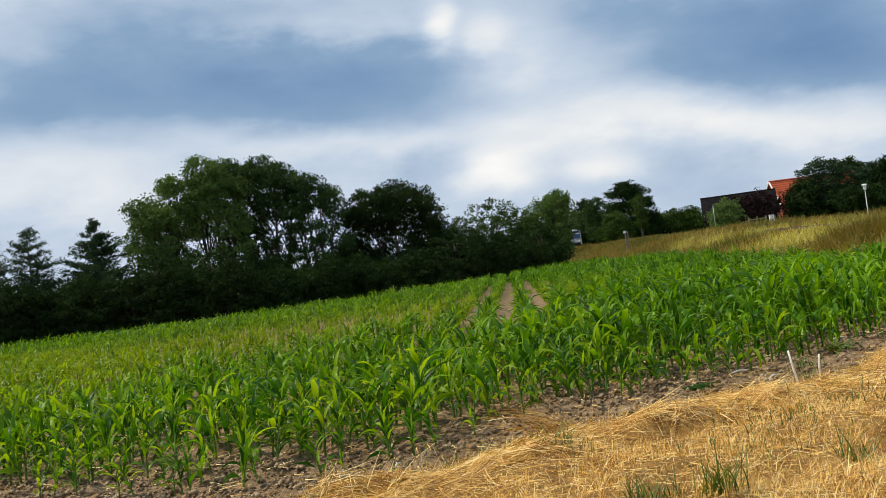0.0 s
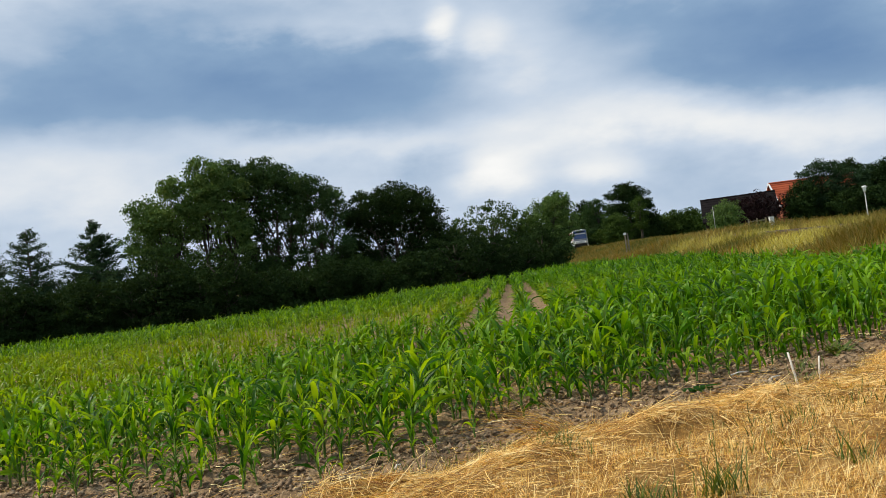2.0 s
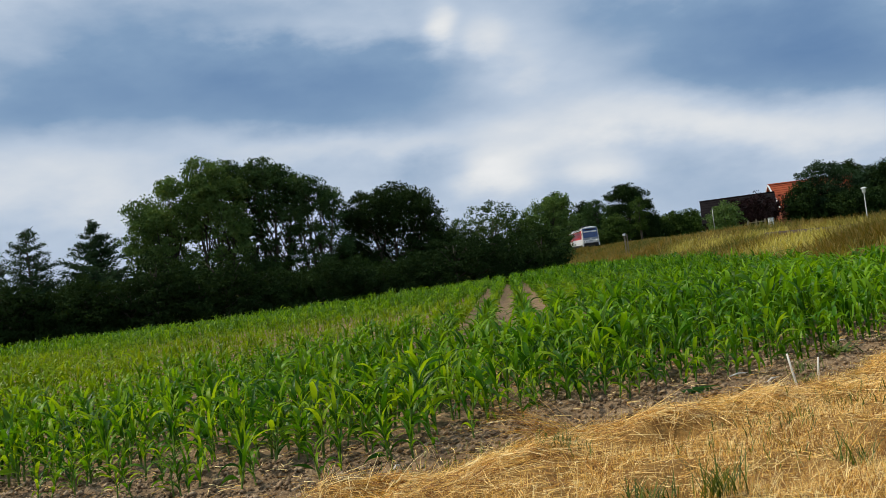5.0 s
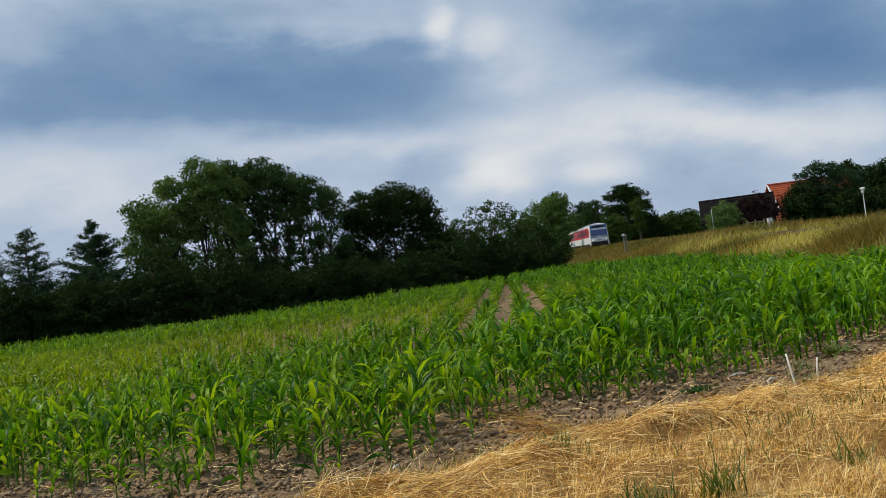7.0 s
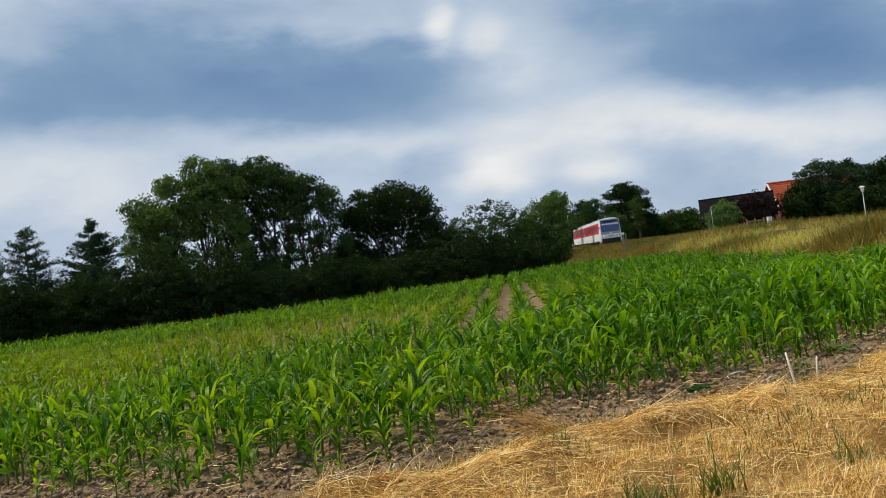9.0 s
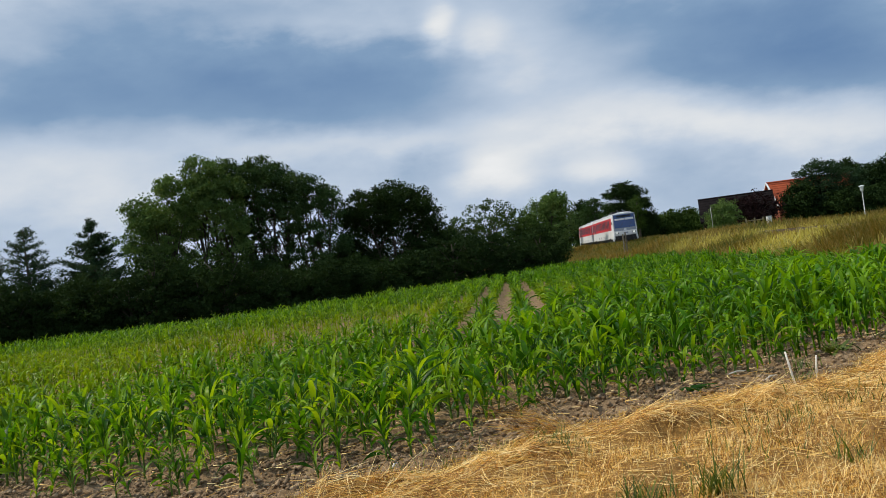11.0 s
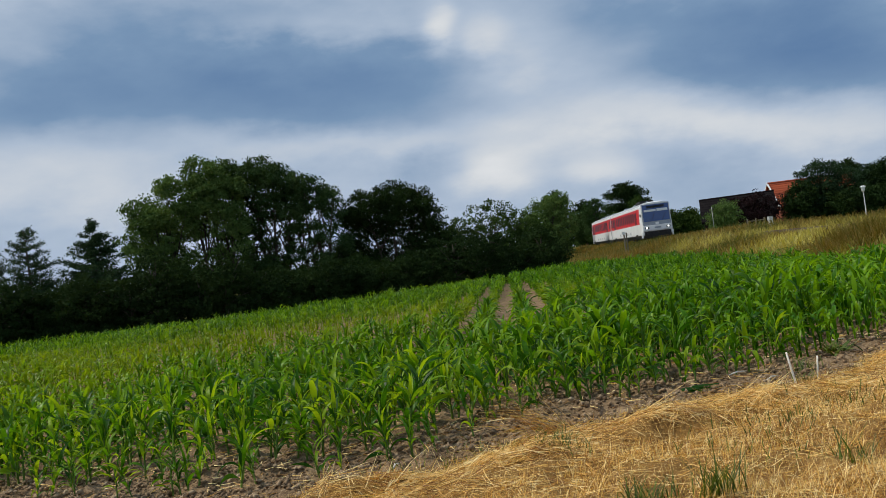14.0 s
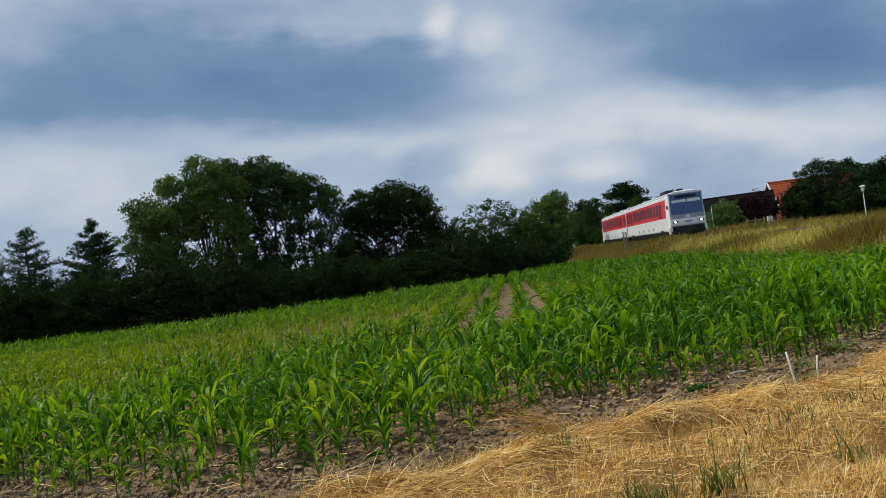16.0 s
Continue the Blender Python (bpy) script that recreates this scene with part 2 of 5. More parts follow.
def glass_material():
    m = bpy.data.materials.new("dark_tinted_glass")
    m.use_nodes = True
    n = Nodes(m.node_tree)
    vec = n.add("ShaderNodeTexCoord").outputs["Object"]
    col = n.ramp(n.noise(vec, 0.8, 2), [(0.35, (0.010, 0.014, 0.022)), (0.7, (0.03, 0.04, 0.06))])
    p = n.add("ShaderNodeBsdfPrincipled", Base_Color=col, Roughness=0.35)
    p.inputs["Specular IOR Level"].default_value = 0.12
    n.add("ShaderNodeOutputMaterial", Surface=p.outputs[0])
    return m


M_GLASS = glass_material()
# blue base colour stands in for the sky's reflection in the windscreen
M_SKY_SCREEN = plain("windscreen_sky_blue", (0.036, 0.088, 0.27), 0.12, spec=0.6)

# ---------------------------------------------------------------- mesh helpers


def mesh_of(name, verts, quads, mat, smooth=False, dry=None):
    """A mesh from arrays of corners and of four-cornered faces (a repeated last corner makes a triangle of it)."""
    verts, quads = np.asarray(verts, dtype=np.float32).reshape(-1, 3), np.asarray(quads, dtype=np.int32).reshape(-1, 4)
    me = bpy.data.meshes.new(name)
    tri = quads[:, 2] == quads[:, 3]
    if tri.all():
        loops, sizes = quads[:, :3].ravel(), np.full(len(quads), 3, np.int32)
    else:
        keep = np.ones(quads.shape, bool)
        keep[tri, 3] = False
        loops, sizes = quads[keep], keep.sum(1).astype(np.int32)
    me.vertices.add(len(verts))
    me.vertices.foreach_set("co", verts.ravel())
    me.loops.add(len(loops))
    me.loops.foreach_set("vertex_index", np.ascontiguousarray(loops))
    me.polygons.add(len(quads))
    me.polygons.foreach_set("loop_start", np.concatenate([[0], np.cumsum(sizes)[:-1]]).astype(np.int32))
    if smooth:
        me.polygons.foreach_set("use_smooth", np.ones(len(quads), bool))
    me.update(calc_edges=True)
    if dry is not None:
        me.attributes.new("dry", "FLOAT", "POINT").data.foreach_set("value", np.asarray(dry, np.float32))
    me.materials.append(mat)
    return me


def part(name, bm, mat, parent, label=""):
    """Links a bmesh, or a mesh, as one object under a thing or a part."""
    if isinstance(bm, bmesh.types.BMesh):
        me = bpy.data.meshes.new(name)
        bm.to_mesh(me)
        bm.free()
        me.materials.append(mat)
    else:
        me = bm
    ob = new(name, me)
    ob.parent = parent
    return tagged(ob, label)


def empty(name, m, label, category, group="", kind=""):
    ob = new(name)
    ob.matrix_world = m
    return tagged(ob, label, category, group, kind)


def box(bm, lo, hi, bevel=0.0):
    """Adds a box between two corners to bm."""
    r = bmesh.ops.create_cube(bm, size=1.0)
    size = [b - a for a, b in zip(lo, hi)]
    mid = [(a + b) / 2 for a, b in zip(lo, hi)]
    for v in r["verts"]:
        v.co = Vector([c * s + q for c, s, q in zip(v.co, size, mid)])
    if bevel:
        es = list({e for v in r["verts"] for e in v.link_edges})
        bmesh.ops.bevel(bm, geom=es, offset=bevel, segments=2, affect="EDGES")
    return bm


def boxed(lo, hi, bevel=0.0):
    return box(bmesh.new(), lo, hi, bevel)


def tube(bm, points, radii, sides=7):
    """Adds a tapered tube along points to bm."""
    rings = []
    for i, p in enumerate(points):
        p = Vector(p)
        d = (Vector(points[min(i + 1, len(points) - 1)]) - Vector(points[max(i - 1, 0)])).normalized()
        a = d.orthogonal().normalized()
        b = d.cross(a)
        rings.append([bm.verts.new(p + radii[i] * (a * math.cos(k * math.tau / sides) + b * math.sin(k * math.tau / sides))) for k in range(sides)])
    for r, s in zip(rings, rings[1:]):
        for k in range(sides):
            bm.faces.new((r[k], r[(k + 1) % sides], s[(k + 1) % sides], s[k])).smooth = True
    bm.faces.new(rings[0][::-1])
    bm.faces.new(rings[-1])
    return bm


def loft(bm, rings, caps=True):
    """Adds a skin through closed rings of points to bm."""
    vs = [[bm.verts.new(p) for p in r] for r in rings]
    n = len(vs[0])
    for r, s in zip(vs, vs[1:]):
        for k in range(n):
            bm.faces.new((r[k], r[(k + 1) % n], s[(k + 1) % n], s[k]))
    if caps:
        bm.faces.new(vs[0][::-1])
        bm.faces.new(vs[-1])
    bmesh.ops.recalc_face_normals(bm, faces=bm.faces[:])
    return bm


LATTICE = np.random.default_rng(5).random((256, 256))


def lumps(x, y, size, shift=0.0):
    """Smooth random heights 0 to 1 with hills about size metres across."""
    u, v = np.asarray(x) / size + shift + 900, np.asarray(y) / size + shift * 1.7 + 900
    i, j = np.floor(u).astype(int), np.floor(v).astype(int)
    a, b = u - i, v - j
    a, b = a * a * (3 - 2 * a), b * b * (3 - 2 * b)
    q = lambda p, r: LATTICE[p % 256, r % 256]
    return (q(i, j) * (1 - a) + q(i + 1, j) * a) * (1 - b) + (q(i, j + 1) * (1 - a) + q(i + 1, j + 1) * a) * b


def step(a, b, t):
    s = np.clip((t - a) / (b - a), 0, 1)
    return s * s * (3 - 2 * s)


# ---------------------------------------------------------------- the lie of the land
TRACK_X, LEAN = 13.88, 0.0751     # the track's line: x = TRACK_X + LEAN * y; the maize rows run along it
RAIL_Z = 1.0


def track_x(y):
    return TRACK_X + LEAN * y


def straw_edge(x):
    return np.interp(x, [-3, -1.6, -1.0, -0.1, 0.8, 1.9, 3.0, 3.5, 4.6, 8, 12], [2.0, 4.6, 5.7, 6.05, 6.85, 7.25, 7.5, 7.75, 8.75, 11.0, 13.8])


def crop_edge(x):
    return np.interp(x, [-9, -4.1, -2.5, -1.4, -0.4, 0.7, 1.2, 1.8, 2.3, 3.2, 4.2, 5.1, 9], [8.1, 6.95, 6.40, 6.30, 6.60, 7.7, 7.95, 8.05, 8.2, 8.75, 9.3, 9.9, 12.6])


def crop_end(x):
    return np.interp(x, [-40, -18, -11, -5, 0.3, 6.7, 9, 13], [26, 34.5, 35.5, 40, 43, 48, 47, 44])


MOUNDS = [(1.50, 6.42, 0.13, 0.50, 0.20), (2.45, 6.85, 0.10, 0.40, 0.22), (0.35, 5.85, 0.08, 0.5, 0.3), (4.2, 7.8, 0.09, 0.45, 0.25),
          (5.1, 8.8, 0.10, 0.6, 0.3), (-0.9, 5.6, 0.09, 0.35, 0.3), (3.0, 6.2, 0.06, 0.8, 0.4)]


def land(x, y):
    """The ground's height."""
    x, y = np.asarray(x, float), np.asarray(y, float)
    d = x - track_x(y)
    z = 0.82 * step(-6.5, -2.2, d) - 0.75 * step(2.2, 6.0, d) * step(85, 55, y)
    z = z + np.interp(d, [4, 10, 17, 24, 40], [0.0, 0.35, -0.2, -0.75, -1.1]) * np.exp(-((y - 86) / 10) ** 2)
    near = (1 - step(14, 22, y)) * (1 - step(9, 14, np.abs(x)))
    is_straw = step(0.25, -0.15, y - straw_edge(x)) * near
    z = z + near * (1 - is_straw) * (0.085 * lumps(x, y, 0.19) ** 1.5 + 0.06 * lumps(x, y, 0.12, 3.3) ** 2 + 0.03 * lumps(x, y, 0.06, 5.3) + 0.04 * lumps(x, y, 0.5, 7.1) - 0.06)
    z = z + near * is_straw * (0.045 * lumps(x, y, 0.15, 1.1) + 0.06 * lumps(x, y, 0.38, 6.4) ** 2)
    for mx, my, a, sx, sy in MOUNDS:
        u, v = (x - mx) * 0.86 + (y - my) * 0.51, -(x - mx) * 0.51 + (y - my) * 0.86
        z = z + a * np.exp(-(u / sx) ** 2 - (v / sy) ** 2)
    z = z - 0.12 * np.exp(-((x - 1.47) / 0.12) ** 2 - ((y - 6.16) / 0.07) ** 2)
    return z


def build_ground():
    out = np.geomspace(0.2, 2500, 46)
    xs = np.concatenate([-6.5 - out[::-1], np.arange(-6.5, 7.5, 0.075), 7.5 + out])
    mid = np.arange(13.0, 60.0, 0.5)
    ys = np.concatenate([4.0 - out[::-1], np.arange(4.0, 13.0, 0.065), mid, 60 + np.geomspace(0.6, 2500, 40)])
    gx, gy = np.meshgrid(xs, ys)
    x, y = gx.ravel(), gy.ravel()
    nx, ny = len(xs), len(ys)
    k = (np.arange(ny - 1)[:, None] * nx + np.arange(nx - 1)[None, :]).ravel()
    me = mesh_of("ground", np.stack([x, y, land(x, y)], 1), np.stack([k, k + 1, k + 1 + nx, k + nx], 1), M_GROUND, smooth=True)
    d = x - track_x(y)
    in_crop = step(-0.4, 0.4, y - straw_edge(x)) * step(0.6, -0.6, y - crop_end(x) - 1.0) * step(0.5, -0.5, d + 6.3)
    front = step(12, 10, y) * step(0.12, -0.12, y - straw_edge(x) + 0.5 * (lumps(x, y, 0.3, 2.2) - 0.5))
    me.attributes.new("straw", "FLOAT", "POINT").data.foreach_set("value", front.astype(np.float32))
    me.attributes.new("grass", "FLOAT", "POINT").data.foreach_set("value", ((1 - in_crop) * (1 - front) * step(4, 9, y + np.abs(x))).astype(np.float32))
    tagged(new("ground", me), "bare brown soil with dry straw verge and meadow", "ground", kind="structure")


build_ground()

# ---------------------------------------------------------------- railway


def build_track():
    root = empty("railway_track", pose(track_x(0), 0, 0, 0, 0, -math.degrees(math.atan(LEAN))), "single railway track on a low grassy bank", "railway", kind="structure")
    bm = bmesh.new()
    prof = [(-2.3, 0.60), (-1.5, 0.845), (1.5, 0.845), (2.3, 0.60)]
    loft(bm, [[(x, y, z) for x, z in prof] for y in (-60, 60, 200, 420)])
    part("ballast", bm, M_BALLAST, root, "grey stone ballast bed")
    for s in (-0.7525, 0.7525):
        rp = [(-0.07, 0.87), (-0.02, 0.89), (-0.02, 0.96), (-0.036, 0.965), (-0.036, 1.0), (0.036, 1.0), (0.036, 0.965), (0.02, 0.96), (0.02, 0.89), (0.07, 0.87)]
        part("rail", loft(bmesh.new(), [[(s + x, y, z) for x, z in rp] for y in (-60, 420)]), M_RAIL, root, "rusty steel rail")
    sl = []
    q = np.array([[0, 1, 2, 3], [4, 7, 6, 5], [0, 4, 5, 1], [1, 5, 6, 2], [2, 6, 7, 3], [3, 7, 4, 0]])
    c = np.array([(-1.3, -.13, .80), (1.3, -.13, .80), (1.3, .13, .80), (-1.3, .13, .80), (-1.3, -.13, .87), (1.3, -.13, .87), (1.3, .13, .87), (-1.3, .13, .87)])
    ys = np.arange(-20, 400, 0.63)
    v = c[None] + np.stack([ys * 0, ys, ys * 0], 1)[:, None]
    f = q[None] + (np.arange(len(ys)) * 8)[:, None, None]
    tagged(part("sleepers", mesh_of("sleepers", v, f, M_BOARD), M_BOARD, root, "dark wooden sleepers"), kind="stuff")


build_track()

# ---------------------------------------------------------------- the train: two coupled cars, nose towards -y, rails at z = 0
CAR = 22.6


def side_x(z):
    """Half width of the car body at a height."""
    return 1.425 if z < 1.7 else 1.425 - 0.085 * (z - 1.7) / 1.6


def section(y, k=1.0, top=3.72, low=0.62):
    """One closed ring of the car body."""
    half = [(1.36, low), (1.425, low + 0.12), (1.425, 1.7), (1.34, 3.30), (1.22, 3.48), (0.95, 3.61), (0.5, 3.69)]
    pts = [(x * k, y, min(z, top)) for x, z in half] + [(0, y, top)] + [(-x * k, y, min(z, top)) for x, z in half[::-1]]
    return pts


def panel(y0, y1, z0, z1, side, out=0.006, thick=0.02):
    """A thin plate lying on the car's side."""
    bm = bmesh.new()
    ring = []
    for o in (out - thick, out):
        ring.append([(side * (side_x(z) + o), y, z) for y, z in ((y0, z0), (y1, z0), (y1, z1), (y0, z1))])
    return loft(bm, ring)


def build_car(train, y0, nose):
    """One car from y0 to y0 + CAR; nose is the side (-1 front, 1 rear) at which the cab is."""
    a, b = y0, y0 + CAR
    stations = [(a, 0.93, 3.60), (a + 0.25, 0.975, 3.68), (a + 0.9, 1.0, 3.72), (b - 0.9, 1.0, 3.72), (b - 0.25, 0.985, 3.72), (b, 0.97, 3.70)]
    if nose > 0:
        stations = [(a, 0.97, 3.70), (a + 0.25, 0.985, 3.72), (a + 0.9, 1.0, 3.72), (b - 0.9, 1.0, 3.72), (b - 0.25, 0.975, 3.68), (b, 0.93, 3.60)]
    body = part("car_body", loft(bmesh.new(), [section(y, k, t) for y, k, t in stations]), M_WHITE, train, "white painted railcar body")
    # pale grey roof skin with a slight overlap
    roof_half = [(1.30, 3.40), (1.225, 3.487), (0.955, 3.618), (0.5, 3.699), (0, 3.73)]
    ring = lambda y, dz: [(x, y, z + dz) for x, z in roof_half] + [(-x, y, z + dz) for x, z in roof_half[::-1][1:]]
    bm = bmesh.new()
    top = [[bm.verts.new(p) for p in ring(y, 0.008)] for y in (a + 0.95, b - 0.95)]
    bot = [[bm.verts.new(p) for p in ring(y, -0.03)] for y in (a + 0.95, b - 0.95)]
    n = len(top[0])
    for k in range(n - 1):
        bm.faces.new((top[0][k], top[0][k + 1], top[1][k + 1], top[1][k]))
        for r in (0, 1):
            bm.faces.new((top[r][k], top[r][k + 1], bot[r][k + 1], bot[r][k]))
    for k in (0, n - 1):
        bm.faces.new((top[0][k], top[1][k], bot[1][k], bot[0][k]))
    bmesh.ops.recalc_face_normals(bm, faces=bm.faces[:])
    part("roof", bm, M_ROOF, train, "pale grey train roof")
    for yv in (a + 3.2, a + 9.0, b - 7.0):
        part("roof_vent", boxed((-0.45, yv, 3.70), (0.45, yv + 1.3, 3.88), 0.05), M_GREY, train, "grey roof ventilator")
    band0, band1 = (a + 0.95, b - 0.1) if nose < 0 else (a + 0.1, b - 0.95)
    for s in (-1, 1):
        band = part("red_band", panel(band0, band1, 1.72, 3.13, s, 0.005), M_RED, train, "red window band with dark windows")
        doors = (a + 2.6, b - 4.2) if nose < 0 else (a + 3.0, b - 3.8)
        y = band0 + 0.5
        while y < band1 - 1.2:
            if any(d - 1.25 < y < d + 1.35 for d in doors):
                y += 0.35
                continue
            part("window", panel(y, y + 0.92, 2.02, 2.92, s, 0.010), M_GLASS, band, "dark tinted train window")
            y += 1.38
        for d in doors:
            door = part("door", panel(d, d + 1.25, 0.80, 1.718, s, 0.010), M_WHITE, train, "white and red folding train door")
            part("door_leaf", panel(d, d + 1.25, 1.722, 3.02, s, 0.010), M_RED, door, "red upper door leaf")
            part("door_window", panel(d + 0.12, d + 0.57, 1.76, 2.88, s, 0.016), M_GLASS, door)
            part("door_window", panel(d + 0.68, d + 1.13, 1.76, 2.88, s, 0.016), M_GLASS, door)
            part("door_sill", panel(d, d + 1.25, 0.64, 0.79, s, 0.018), M_BLACK, door)
        # low skirt details
        for ys in (a + 7.0, a + 9.2, a + 12.0, a + 14.6):
            part("skirt_hatch", panel(ys, ys + 0.5, 0.86, 1.12, s, 0.008), M_GREY, train, "small grey service hatch")
        part("skirt_edge", panel(a + 0.6, b - 0.3, 0.60, 0.68, s, 0.006), M_BLACK, train, "dark lower skirt edge")
    part("underframe", boxed((-1.2, a + 0.5, 0.36), (1.2, b - 0.5, 0.64), 0.04), M_BLACK, train, "black underframe and tanks")
    for yb in (a + 3.4, b - 3.4):
        frame_bm = boxed((-1.05, yb - 1.5, 0.28), (-0.85, yb + 1.5, 0.58), 0.03)
        box(frame_bm, (0.85, yb - 1.5, 0.28), (1.05, yb + 1.5, 0.58), 0.03)
        box(frame_bm, (-0.9, yb - 0.25, 0.34), (0.9, yb + 0.25, 0.54), 0.03)
        part("bogie_frame", frame_bm, M_BLACK, train, "black bogie frame")
    return body


def wheel_mesh():
    bm = bmesh.new()
    for s in (-1, 1):
        prof = [(0.66, 0.16), (0.69, 0.34), (0.685, 0.41), (0.715, 0.41), (0.73, 0.385), (0.82, 0.38), (0.82, 0.33), (0.76, 0.30), (0.76, 0.12)]
        rings = [[(s * x, r * math.cos(k * math.tau / 20), r * math.sin(k * math.tau / 20)) for k in range(20)] for x, r in prof]
        loft(bm, rings)
    tube(bm, [(-0.8, 0, 0), (0.8, 0, 0)], [0.08, 0.08], 10)
    me = bpy.data.meshes.new("wheelset")
    bm.to_mesh(me)
    bm.free()
    me.materials.append(M_STEEL)
    return me


def build_face(train, y, s):
    """The cab's face at y, looking towards s along y."""
    def slab(x0, x1, z0, z1, out, thick, bevel=0.0, tilt=0.0):
        bm = bmesh.new()
        lo, hi = y + s * (out - thick), y + s * out
        ring = [[(x, yy - s * tilt * (z - 1.2), z) for x, z in ((x0, z0), (x1, z0), (x1, z1), (x0, z1))] for yy in (lo, hi)]
        loft(bm, ring)
        if bevel:
            bmesh.ops.bevel(bm, geom=bm.edges[:], offset=bevel, segments=2, affect="EDGES")
        return bm
    mask = part("cab_front", slab(-1.27, 1.27, 1.52, 3.52, 0.10, 0.3, 0.05, 0.03), M_GREY, train, "grey windscreen surround")
    part("windscreen", slab(-1.18, 1.18, 1.88, 3.40, 0.115, 0.03, 0.0, 0.03), M_SKY_SCREEN, mask, "wide windscreen with the sky's blue painted in")
    part("sun_blind", slab(-1.06, 0.02, 2.78, 2.97, 0.122, 0.02, 0.0, 0.03), M_PALE, mask, "pale sun blind")
    part("sun_blind", slab(0.10, 1.08, 2.76, 2.99, 0.122, 0.02, 0.0, 0.03), M_PALE, mask, "pale sun blind")
    part("destination_display", slab(-0.80, 0.80, 3.10, 3.32, 0.121, 0.02, 0.0, 0.03), M_GLASS, mask, "dark destination display")
    for x in (-0.5, 0.5):
        bm = tube(bmesh.new(), [(x, y + s * 0.13, 1.97), (x + 0.35, y + s * 0.13, 2.55)], [0.014, 0.01], 5)
        part("wiper", bm, M_BLACK, mask, "black windscreen wiper")
    nose = part("nose_panel", slab(-1.33, 1.33, 1.02, 1.54, 0.17, 0.4, 0.06), M_WHITE, train, "pale grey nose panel")
    part("emblem", slab(-0.15, 0.15, 1.58, 1.78, 0.125, 0.03, 0.0, 0.03), M_WHITE, mask, "plain white emblem")
    part("number_bar", slab(-0.28, 0.28, 1.22, 1.36, 0.176, 0.02), M_GREY, nose, "plain grey bar in place of the number")
    for x in (-0.97, 0.97):
        h = part("headlight", slab(x - 0.2, x + 0.2, 1.20, 1.40, 0.180, 0.04, 0.02), M_BLACK, nose, "dark headlight housing")
        bm = tube(bmesh.new(), [(x, y + s * 0.175, 1.30), (x, y + s * 0.19, 1.30)], [0.078, 0.072], 14)
        part("headlight_lens", bm, M_LIGHT, h, "lit white headlight lens")
    part("apron", slab(-1.25, 1.25, 0.42, 1.03, 0.02, 0.3, 0.05), M_BLACK, train, "black lower front apron")
    for x in (-0.875, 0.875):
        bm = tube(bmesh.new(), [(x, y, 0.84), (x, y + s * 0.40, 0.84), (x, y + s * 0.41, 0.84), (x, y + s * 0.46, 0.84)], [0.09, 0.08, 0.17, 0.16], 14)
        part("buffer", bm, M_BLACK, train, "black round buffer")
    bm = tube(bmesh.new(), [(0, y, 0.95), (0, y + s * 0.38, 0.95), (0, y + s * 0.42, 0.72)], [0.06, 0.06, 0.04], 8)
    part("coupling", bm, M_STEEL, train, "steel screw coupling")
    for x in (-1.36, 1.36):
        part("corner_step", boxed((x - 0.06, y - s * 0.35 - 0.3, 0.42), (x + 0.06, y - s * 0.35 + 0.3, 0.95), 0.02), M_WHITE, train, "white corner step")
        part("mirror", boxed((x * 1.04 - 0.05, y - s * 0.15 - 0.05, 2.35), (x * 1.04 + 0.05, y - s * 0.15 + 0.05, 2.65), 0.02), M_BLACK, train, "black rear-view mirror")


def build_train():
    train = empty("train", Matrix(), "red and white two-car diesel train with lit headlights", "train")
    build_car(train, 0.3, -1)
    build_car(train, 0.3 + CAR + 0.6, 1)
    build_face(train, 0.3, -1)
    build_face(train, 0.3 + 2 * CAR + 0.6, 1)
    part("gangway", boxed((-0.75, 0.3 + CAR - 0.05, 0.9), (0.75, 0.3 + CAR + 0.65, 3.35), 0.08), M_BLACK, train, "black bellows between the cars")
    bm = tube(bmesh.new(), [(0, 4.4, 3.7), (0, 4.4, 4.02), (0, 4.42, 4.06)], [0.05, 0.05, 0.02], 8)
    part("antenna", bm, M_BLACK, train, "short roof antenna")
    part("exhaust_housing", boxed((-0.95, 2.6, 3.62), (-0.35, 5.2, 3.90), 0.06), M_BLACK, train, "dark exhaust housing on the roof")
    part("horn", boxed((-0.35, 1.2, 3.70), (0.1, 1.7, 3.86), 0.05), M_BLACK, train, "roof horn")
    wheels, me = [], wheel_mesh()
    for a in (0.3, 0.3 + CAR + 0.6):
        for yb in (a + 3.4, a + CAR - 3.4):
            for dy in (-0.95, 0.95):
                ob = part("wheelset", me, M_STEEL, train, "steel wheelset")
                ob.location = (0, yb + dy, 0.385)
                wheels.append((ob, yb + dy))
    return train, wheels


TRAIN, WHEELS = build_train()

# ---------------------------------------------------------------- trees and shrubs


